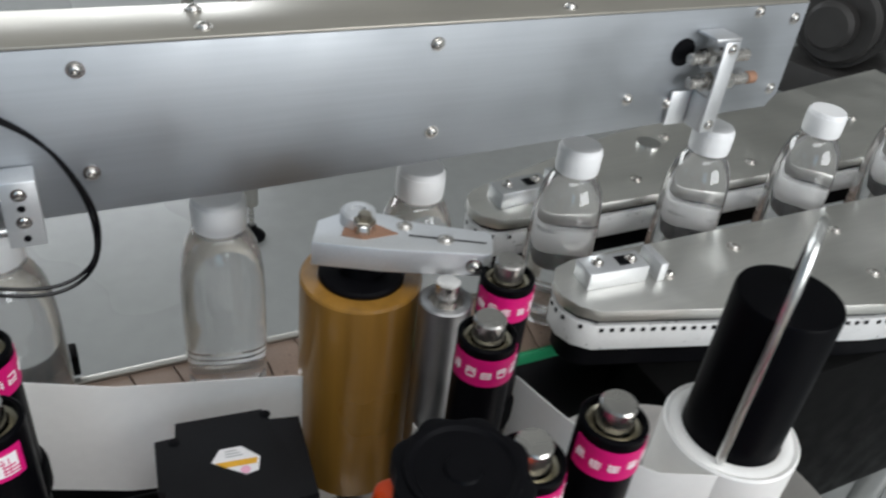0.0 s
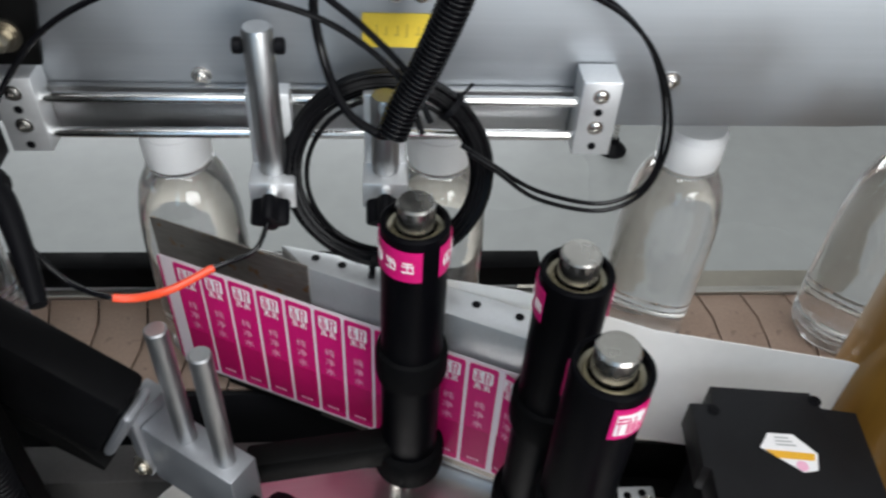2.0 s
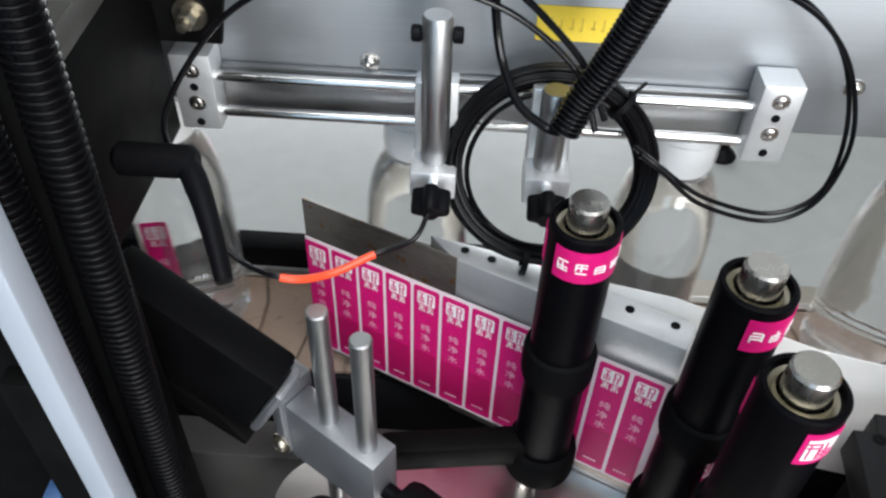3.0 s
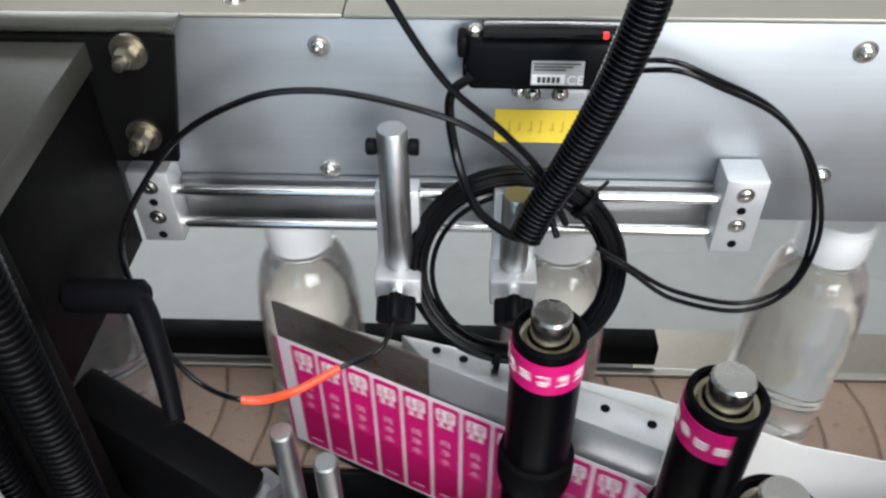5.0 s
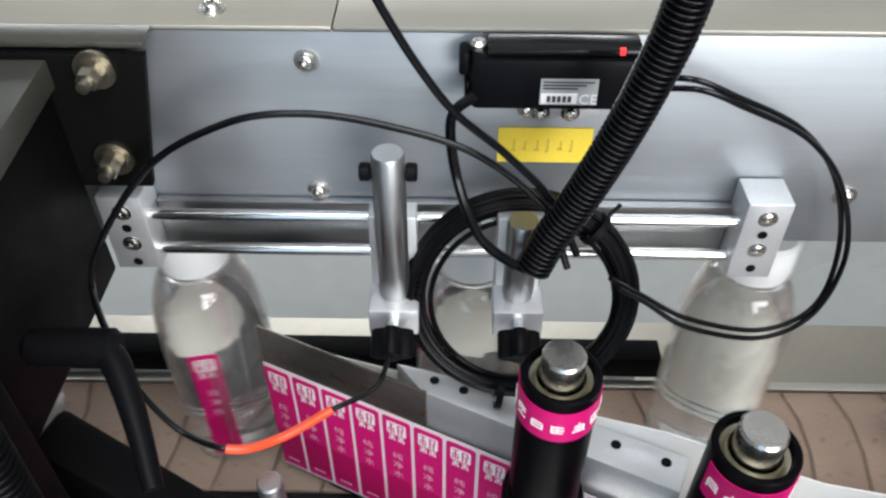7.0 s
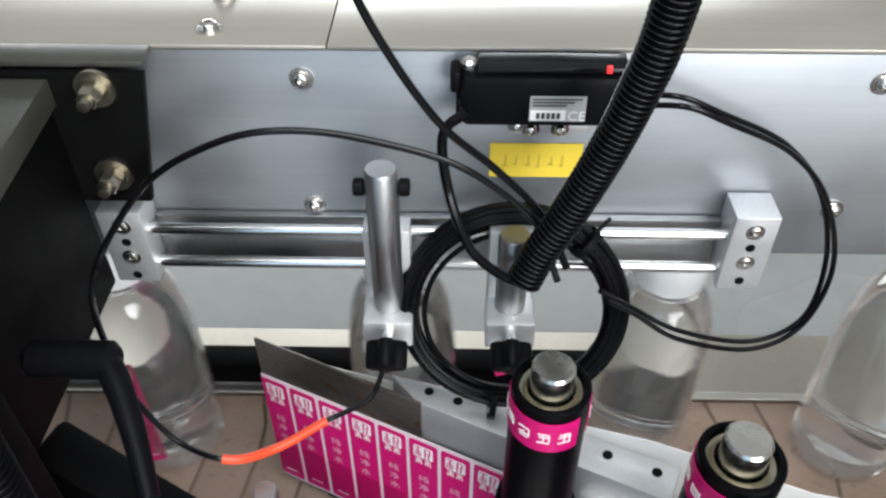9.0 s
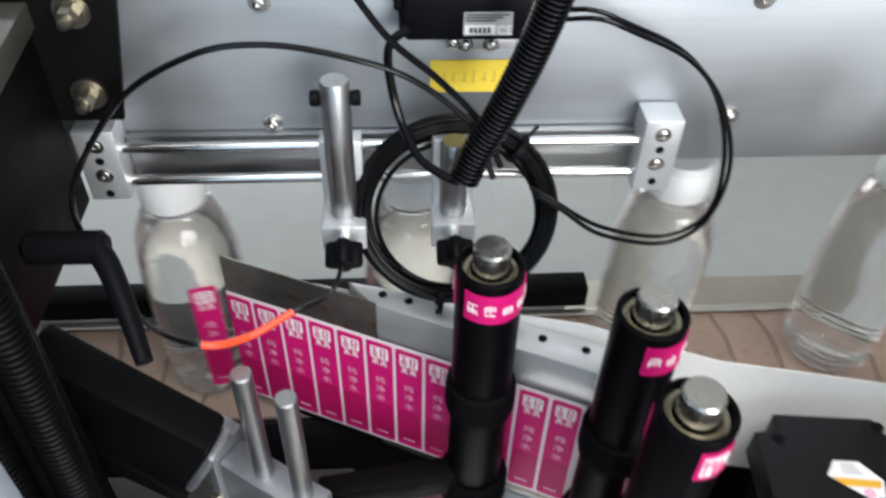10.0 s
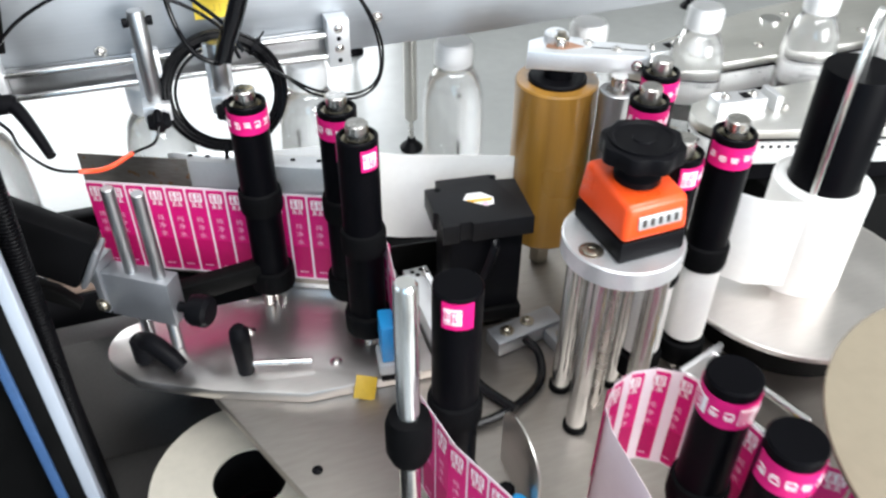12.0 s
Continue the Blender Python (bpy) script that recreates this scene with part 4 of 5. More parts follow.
def counter():
    x, y = 0.196, 0.284
    t = thing("height_post", (x, y, 0.760), "round aluminium flange on polished posts", "post stand")
    bm = B()
    cyl(bm, 0.057, 0.213, 0.234, 56, 0.0015)
    part("flange", bm, M["anod"], t)
    for a in (35, 125, 215, 305):
        bm = B()
        cyl(bm, 0.0105, 0.006, 0.2128, 24)
        lg = part("post", bm, M["chrome"], t, m=pose(0.041 * math.cos(radians(a)), 0.041 * math.sin(radians(a)), 0))
        bm = B()
        lathe(bm, [(0.0107, 0), (0.0128, 0), (0.0128, 0.006), (0.0107, 0.008)], 24)
        part("ring", bm, M["rubber"], lg)
    bm = B()
    cyl(bm, 0.009, 0.0, 0.2128, 24)
    part("lead_screw", bm, M["bolt"], t)
    screws(t, [(-0.040, -0.012, 0.234), (0.03, 0.040, 0.234)], 0.008, 0.002, material=M["bolt_old"])
    c = thing("position_counter", (x + 0.004, y + 0.003, 0.9942), "orange position counter with a black knob on top", "counter", rz=3)
    bm = B()
    prism(bm, [(-0.033, -0.040), (0.033, -0.040), (0.033, 0.039), (-0.033, 0.039)], 0.0, 0.0225, 0.003)
    part("lower_case", bm, M["black"], c)
    b = bmesh.new()
    bmesh.ops.create_cube(b, size=1)
    for v in b.verts:
        k = 1.0 if v.co.z < 0 else 0.90
        v.co = Vector((v.co.x * 0.068 * k, v.co.y * 0.082 * k, 0.0225 + (v.co.z + 0.5) * (0.042 if v.co.y > 0 else 0.036)))
    bmesh.ops.bevel(b, geom=b.edges[:], offset=0.006, segments=4, affect="EDGES", profile=0.5)
    part("upper_case", b, M["orange"], c, "bright orange plastic case")
    bm = B()
    box(bm, -0.023, 0.021, -0.001, 0.001, -0.0065, 0.0065, 0.0008)
    w = part("window", bm, M["label_grey"], c, "grey digit window", pose(0.003, -0.0398, 0.041, -6.5))
    for k in range(5):
        bm = B()
        box(bm, -0.019 + k * 0.008, -0.0155 + k * 0.008, -0.0016, -0.0011, -0.0035, 0.0035)
        part("digit_bar", bm, M["motor_grey"], w)
    bm = B()
    lathe(bm, [(0.021, 0.060), (0.021, 0.066), (0.014, 0.070), (0.0135, 0.084), (0, 0.084)], 32)
    part("stem", bm, M["black"], c)
    bm = B()
    n = 72
    outline = []
    for k in range(n):
        a = 2 * math.pi * k / n
        r = 0.0355 + 0.0018 * math.cos(a * 8)
        outline.append((r * math.cos(a), r * math.sin(a)))
    prism(bm, outline, 0.083, 0.099, 0.002)
    lathe(bm, [(0.030, 0.0985), (0.030, 0.1012), (0.027, 0.1012), (0.025, 0.0992), (0.010, 0.0992), (0.009, 0.1008), (0, 0.1008)], 36)
    part("knob", bm, M["black"], c, "fluted black hand knob")


counter()


def rewind():
    x, y = 0.482, 0.343
    t = thing("rewind_table", (x, y, 0.760), "round satin steel rewind table", "turntable")
    bm = B()
    cyl(bm, 0.150, 0.062, 0.070, 72, 0.0012)
    part("disc", bm, M["base"], t)
    bm = B()
    cyl(bm, 0.11, 0.0, 0.0618, 40)
    part("hub", bm, M["black_metal"], t)
    r = thing("paper_roll", (x, y, 0.8305), "roll of white waste liner on a black core", "paper roll")
    bm = B()
    lathe(bm, [(0.0385, 0), (0.052, 0), (0.0525, 0.001), (0.0525, 0.127), (0.051, 0.129), (0.048, 0.1275), (0.043, 0.1295), (0.0385, 0.1285), (0.0385, 0)], 56, closed=False)
    part("paper", bm, M["white_paper"], r)
    bm = B()
    lathe(bm, [(0, 0.001), (0.0375, 0.001), (0.0375, 0.258), (0.0365, 0.260), (0, 0.260)], 48)
    part("core", bm, M["tube"], r, "black plastic core tube")
    bm = B()
    sweep(bm, smooth_path([(-0.0345, -0.024, 0.131), (-0.0335, -0.023, 0.24), (-0.026, -0.018, 0.295), (-0.010, -0.006, 0.322), (0.006, 0.004, 0.315), (0.012, 0.010, 0.290), (0.013, 0.011, 0.261)]), 0.0035)
    part("clip_rod", bm, M["chrome"], r, "bent polished steel clip rod")
    b = thing("spring_bracket", (0.318, 0.272, 0.7602), "small steel bracket with a tie rod", "bracket", rz=18)
    bm = B()
    box(bm, -0.035, 0.035, -0.003, 0.003, 0.0, 0.045, 0.001)
    part("bracket_plate", bm, M["anod"], b)
    for x2, z in ((-0.022, 0.030), (0.024, 0.034)):
        bm = B()
        cyl(bm, 0.005, 0, 0.12, 16)
        part("tie_rod", bm, M["chrome"], b, m=pose(x2, -0.002, z, 90, 0, 0))
        bm = B()
        cyl(bm, 0.007, 0, 0.004, 6)
        part("nut", bm, M["black"], b, m=pose(x2, 0.0031, z, -90, 0, 0))
    d = thing("supply_disc", (0.395, -0.045, 0.760), "cream flange disc over the label supply", "disc")
    bm = B()
    cyl(bm, 0.185, 0.215, 0.220, 64, 0.001)
    part("flange", bm, M["tan"], d)
    bm = B()
    cyl(bm, 0.12, 0.06, 0.2148, 48)
    part("label_roll", bm, M["pink_deep"], d, "wound roll of magenta labels")
    bm = B()
    cyl(bm, 0.03, 0.0, 0.06, 24)
    part("spindle", bm, M["black_metal"], d)
    y = thing("yellow_limit_clip", (0.335, 0.165, 0.7602), "small yellow plastic clip on the base", "clip", rz=30)
    bm = B()
    box(bm, -0.012, 0.012, -0.006, 0.006, 0, 0.035, 0.002)
    part("clip_body", bm, M["yellow"], y)
    bm = B()
    box(bm, -0.03, 0.02, -0.018, -0.007, 0, 0.020, 0.002)
    part("clip_arm", bm, M["amber_print"], y, "ochre plastic arm")
    k = thing("arch_plate", (0.072, 0.205, 0.7602), "round-headed steel wing plate standing on the base", "plate", rz=-90)
    bm = B()
    arch = [(0.042 * math.cos(a), 0.062 + 0.034 * math.sin(a)) for a in [radians(v) for v in range(0, 181, 15)]]
    prism(bm, [(-0.042, 0.0)] + [(0.042, 0.0)] + arch, -0.0012, 0.0012, 0.0004, pose(0, 0, 0, 90))
    part("wing", bm, M["frame"], k)
    f = thing("air_fitting", (0.052, 0.190, 0.7602), "blue and black push-in air fitting", "fitting", rz=30)
    bm = B()
    cyl(bm, 0.009, 0.0, 0.016, 6, 0.001)
    cyl(bm, 0.0085, 0.016, 0.036, 20, 0.002)
    part("elbow", bm, M["black"], f)
    bm = B()
    lathe(bm, [(0, 0), (0.0065, 0), (0.0085, 0.004), (0.0085, 0.014), (0.005, 0.017), (0, 0.017)], 20)
    part("collet", bm, M["blue"], f, "blue collet ring", pose(0.0, -0.009, 0.026, 90))


rewind()

# ---- sensors and small parts on the base ----


def front_small():
    t = thing("steel_post", (-0.049, 0.166, 0.760), "polished steel post with a black collar", "post")
    bm = B()
    lathe(bm, [(0, 0), (0.009, 0), (0.009, 0.336), (0.007, 0.339), (0, 0.339)], 24)
    part("rod", bm, M["chrome"], t)
    bm = B()
    lathe(bm, [(0.0092, 0.155), (0.015, 0.157), (0.0185, 0.168), (0.0185, 0.196), (0.016, 0.206), (0.0092, 0.208)], 32)
    part("collar", bm, M["rubber"], t)
    s = thing("gap_sensor", (-0.004, 0.395, 0.7752), "blue fork sensor with a black base", "sensor", rz=-8)
    bm = B()
    box(bm, -0.010, 0.006, -0.022, 0.010, 0.028, 0.078, 0.002)
    part("case", bm, M["blue"], s, "bright blue sensor case")
    bm = B()
    box(bm, -0.014, 0.010, -0.026, 0.008, 0.012, 0.0278, 0.002)
    part("clear_foot", bm, M["label_grey"], s)
    bm = B()
    box(bm, -0.012, 0.012, -0.024, 0.006, 0.0, 0.0118, 0.002)
    part("base", bm, M["black"], s)
    y = thing("yellow_tag", (-0.042, 0.368, 0.7606), "ochre yellow plastic tag leaning on the base edge", "tag", rz=-15)
    bm = B()
    box(bm, -0.012, 0.012, -0.0012, 0.0012, 0.0, 0.026, 0.0008, pose(0, 0, 0.0005, -40, 14))
    part("tag_plate", bm, M["ochre"], y)
    h = thing("clamp_lever", (-0.158, 0.438, 0.7752), "black clamp lever with a steel rod", "lever")
    bm = B()
    lathe(bm, [(0, 0), (0.009, 0), (0.010, 0.02), (0.0115, 0.05), (0.0105, 0.062), (0.006, 0.068), (0, 0.069)], 24)
    part("grip", bm, M["black"], h)
    bm = B()
    cyl(bm, 0.0035, 0, 0.075, 14)
    part("rod", bm, M["bolt"], h, m=pose(0, 0, 0.012, 0, 90, -15))
    c = thing("pin_clamp", (-0.244, 0.513, 0.7752), "grey machined clamp block with two steel pins", "clamp", rz=-34)
    bm = B()
    box(bm, -0.044, 0.036, -0.012, 0.012, 0.046, 0.106, 0.0015)
    part("block", bm, M["shaded_anod"], c)
    bm = B()
    prism(bm, [(-0.052, 0.050), (-0.0442, 0.050), (-0.0442, 0.118), (-0.062, 0.118), (-0.062, 0.096), (-0.054, 0.090)], -0.016, 0.016, 0.0015, pose(0, 0, 0, 90))
    part("jaw", bm, M["shaded_anod"], c)
    for x in (-0.013, 0.021):
        bm = B()
        cyl(bm, 0.0068, 0.0, 0.214, 28, 0.001)
        part("pin", bm, M["alu"], c, m=pose(x, 0, 0))
    bm = B()
    lathe(bm, [(0, 0), (0.006, 0), (0.006, 0.012), (0.016, 0.014), (0.018, 0.02), (0.018, 0.034), (0.014, 0.038), (0, 0.038)], 14)
    part("knob", bm, M["black"], c, "black star knob", pose(0.0365, 0.0, 0.066, 0, 90, 0))
    screws(c, [(-0.048, -0.016, 0.062)], 0.006, 0.006, FACE_Y, M["bolt_old"])
    ar = thing("swing_arm", (-0.222, 0.530, 0.7752), "black swing arm behind the clamp", "arm", rz=8)
    bm = B()
    box(bm, 0.0, 0.125, -0.010, 0.010, 0.040, 0.066, 0.004)
    part("bar", bm, M["black_metal"], ar)
    bm = B()
    cyl(bm, 0.008, 0, 0.040, 16)
    part("stud", bm, M["bolt"], ar, m=pose(0.11, 0, 0))
    lv = thing("pin_lever", (-0.262, 0.492, 0.7752), "black ratchet lever beside the pins", "lever", rz=-50)
    bm = B()
    cyl(bm, 0.013, 0.0, 0.034, 20, 0.003)
    part("hub", bm, M["black"], lv)
    bm = B()
    sweep(bm, smooth_path([(0, 0, 0.028), (0.02, 0, 0.034), (0.045, 0, 0.026), (0.058, 0, 0.018)], 4), lambda s: 0.011 - 0.05 * max(0, s - 0.03), 12)
    part("grip", bm, M["black"], lv)


front_small()

# ---- sensor rail on the beam ----


def rail():
    t = thing("sensor_rail", (0, PLATE_Y, 1.02), "pair of polished rods between aluminium end blocks", "sensor rail")
    for z in (0.042, 0.016):
        bm = B()
        cyl(bm, 0.0036, -0.340, 0.004, 20, 0.0005)
        part("rod", bm, M["chrome"], t, m=pose(0, -0.016, z, 0, 90, 0))
    bm = B()
    box(bm, -0.3352, 0.0028, -0.006, -0.0005, 0.009, 0.044, 0.001)
    part("back_strip", bm, M["alu"], t)
    for x0, y0, zt in ((-0.361, -0.024, 0.060), (0.0030, -0.025, 0.062)):
        bm = B()
        box(bm, x0, x0 + 0.0255, y0, -0.001, 0.0060, zt, 0.0008)
        b = part("end_block", bm, M["anod"], t)
        screws(b, [(x0 + 0.0128, y0, zt - 0.0105), (x0 + 0.0128, y0, zt - 0.0340)], 0.0038, 0.0016, FACE_Y)
        for z in (zt - 0.0222, zt - 0.0485):
            bm = B()
            cyl(bm, 0.0028, 0, 0.0006, 14, 0.0001, pose(x0 + 0.0128, y0, z) @ FACE_Y)
            part("screw_hole", bm, M["black"], b)
    for x, tall in ((-0.194, 0.108), (-0.122, 0.064)):
        h = thing("fibre_holder", (x, PLATE_Y - 0.030, 1.005), "aluminium fibre-optic holder with a black thumb knob", "sensor holder", "fibre holders")
        bm = B()
        box(bm, -0.0135, 0.0135, -0.004, 0.010, 0.008, 0.072, 0.0012)
        part("clamp", bm, M["anod"], h)
        bm = B()
        lathe(bm, [(0, 0.0202), (0.0085, 0.0202), (0.0090, 0.022), (0.0090, tall + 0.010), (0.008, tall + 0.012), (0, tall + 0.012)], 24, pose(0, -0.010, 0))
        part("barrel", bm, M["alu"], h)
        bm = B()
        box(bm, -0.0145, 0.0145, -0.026, 0.0, 0.000, 0.020, 0.0012)
        part("foot_block", bm, M["anod"], h)
        bm = B()
        cyl(bm, 0.0042, 0, 0.012, 16)
        part("stud", bm, M["chrome"], h, m=pose(0, -0.026, 0.012, 70))
        bm = B()
        n = 40
        prism(bm, [((0.0100 + 0.0022 * math.cos(4 * 2 * math.pi * k / n)) * math.cos(2 * math.pi * k / n), (0.0100 + 0.0022 * math.cos(4 * 2 * math.pi * k / n)) * math.sin(2 * math.pi * k / n)) for k in range(n)], 0, 0.017, 0.002)
        part("thumb_knob", bm, M["black"], h, "lobed black thumb knob", pose(0, -0.033, 0.013, 118, 0, 0))
        bm = B()
        for sx in (-1, 1):
            cyl(bm, 0.005, 0, 0.006, 16, 0.001, pose(sx * 0.009, -0.010, tall) @ pose(0, 0, 0, 0, 90 * sx, 0))
        if tall > 0.08:
            part("set_screw", bm, M["black"], h)
    a = thing("fibre_amplifier", (-0.105, PLATE_Y, 1.126), "black fibre amplifier with a red lamp and silver label", "sensor amplifier")
    bm = B()
    box(bm, -0.048, 0.036, -0.022, -0.0005, 0.0125, 0.042, 0.004)
    part("case", bm, M["black"], a)
    bm = B()
    box(bm, -0.0535, -0.0482, -0.018, -0.004, 0.030, 0.0425, 0.002)
    box(bm, -0.0505, -0.0482, -0.019, -0.003, 0.0145, 0.027, 0.001)
    part("connector", bm, M["black"], a, "black side connector")
    bm = B()
    lathe(bm, [(0.0045, 0), (0.0045, 0.003), (0.003, 0.0045), (0, 0.0045)], 16, pose(-0.044, -0.011, 0.042))
    part("dial", bm, M["bolt"], a, "small steel dial")
    bm = B()
    prism(bm, [(-0.040, -0.020), (0.036, -0.020), (0.036, -0.003), (-0.040, -0.003)], 0.0422, 0.0465, 0.002)
    part("lid", bm, M["black_gloss"], a, "glossy smoked lid")
    bm = B()
    box(bm, 0.024, 0.0265, -0.0205, -0.0185, 0.0440, 0.0472)
    part("lamp", bm, M["led"], a, "small glowing red lamp")
    bm = B()
    box(bm, -0.013, 0.0155, -0.0226, -0.0222, 0.0172, 0.0318)
    lb = part("type_label", bm, M["label_grey"], a, "silver type label")
    bm = B()
    box(bm, -0.0125, 0.0055, -0.0231, -0.0227, 0.0180, 0.0238)
    part("type_bar", bm, M["white"], lb)
    cu = bpy.data.curves.new("mark", "FONT")
    cu.body, cu.size, cu.extrude = "CE", 0.0078, 0.0001
    tmp = bpy.data.objects.new("mark_source", cu)
    me = bpy.data.meshes.new_from_object(tmp)
    bpy.data.objects.remove(tmp)
    me.materials.append(M["white"])
    ce = new("mark", me)
    ce.parent = lb
    ce.matrix_basis = pose(0.0064, -0.0230, 0.0180, 90)
    bm = B()
    for k in range(5):
        box(bm, -0.0095 + 0.0026 * k, -0.0077 + 0.0026 * k, -0.0235, -0.0232, 0.0192, 0.0226)
    part("type_writing", bm, M["motor_grey"], lb)
    bm = B()
    for k in range(3):
        box(bm, -0.0118, 0.0135 - 0.004 * k, -0.0231, -0.0227, 0.0300 - 0.0018 * k, 0.0307 - 0.0018 * k)
    part("small_writing", bm, M["motor_grey"], lb)
    bm = B()
    box(bm, -0.022, 0.020, -0.012, -0.0005, 0.002, 0.0120, 0.001)
    br = part("bracket", bm, M["anod"], a)
    screws(br, [(-0.018, -0.012, 0.008), (-0.0105, -0.012, 0.006), (0.005, -0.012, 0.006)], 0.0034, 0.004, FACE_Y)
    st = thing("yellow_sticker", (-0.110, PLATE_Y - 0.0008, 1.103), "yellow sticker with faded handwriting on the beam", "sticker")
    bm = B()
    box(bm, -0.026, 0.026, -0.0003, 0.0003, -0.0115, 0.0115)
    s2 = part("paper", bm, M["yellow"], st)
    bm = B()
    for k, (w, h) in enumerate(((0.003, 0.008), (0.002, 0.006), (0.003, 0.007), (0.0015, 0.009), (0.003, 0.006), (0.002, 0.008))):
        box(bm, -0.019 + k * 0.0065, -0.019 + k * 0.0065 + w, -0.0006, -0.0004, -h / 2, -h / 2 + 0.0012)
        box(bm, -0.019 + k * 0.0065 + w / 2, -0.018 + k * 0.0065 + w / 2, -0.0006, -0.0004, -h / 2, h / 2)
    part("ink", bm, M["faded"], s2)


rail()


def label_scrap():
    t = thing("label_scrap", (-0.108, 0.762, 0.8012), "torn magenta label scrap stuck on the rubber bar", "label scrap", rz=20)
    bm = B()
    prism(bm, [(-0.012, -0.006), (0.010, -0.008), (0.013, 0.004), (0.004, 0.009), (-0.010, 0.006)], 0, 0.0006)
    sc = part("film", bm, M["pink"], t)
    bm = B()
    box(bm, -0.006, 0.002, -0.002, 0.0, 0.0007, 0.0009)
    part("print_bar", bm, M["white"], sc)
    bm = B()
    box(bm, -0.005, 0.006, 0.002, 0.004, 0.0007, 0.0009)
    part("print_bar", bm, M["white"], sc)


label_scrap()


def corrugate(t, path, core, rib, pitch, length, material="black_gloss"):
    """A ribbed hose along a path: a smooth core and its ring ribs."""
    bm = B()
    sweep(bm, path, core, 16)
    part("core", bm, M[material], t)
    run, nxt = 0.0, pitch * 0.25
    w = pitch * 0.24
    ring = [(core - 0.0002, -w), (rib * 0.95, -w * 0.68), (rib, 0), (rib * 0.95, w * 0.68), (core - 0.0002, w)]
    unit = B()
    lathe(unit, ring, 18, closed=False)
    unit.verts.ensure_lookup_table()
    co = [v.co.copy() for v in unit.verts]
    quads = [[v.index for v in f.verts] for f in unit.faces]
    unit.free()
    verts, faces = [], []
    for p, q in zip(path, path[1:]):
        ln = (q - p).length
        while nxt <= run + ln:
            m = Matrix.Translation(p + (q - p) * ((nxt - run) / ln)) @ (q - p).to_track_quat("Z", "Y").to_matrix().to_4x4()
            faces += [[i + len(verts) for i in f] for f in quads]
            verts += [m @ c for c in co]
            nxt += pitch
        run += ln
        if run > length:
            break
    me = bpy.data.meshes.new("corrugation")
    me.from_pydata(verts, [], faces)
    me.polygons.foreach_set("use_smooth", [True] * len(faces))
    me.materials.append(M[material])
    ob = new("corrugation", me)
    ob.parent = t


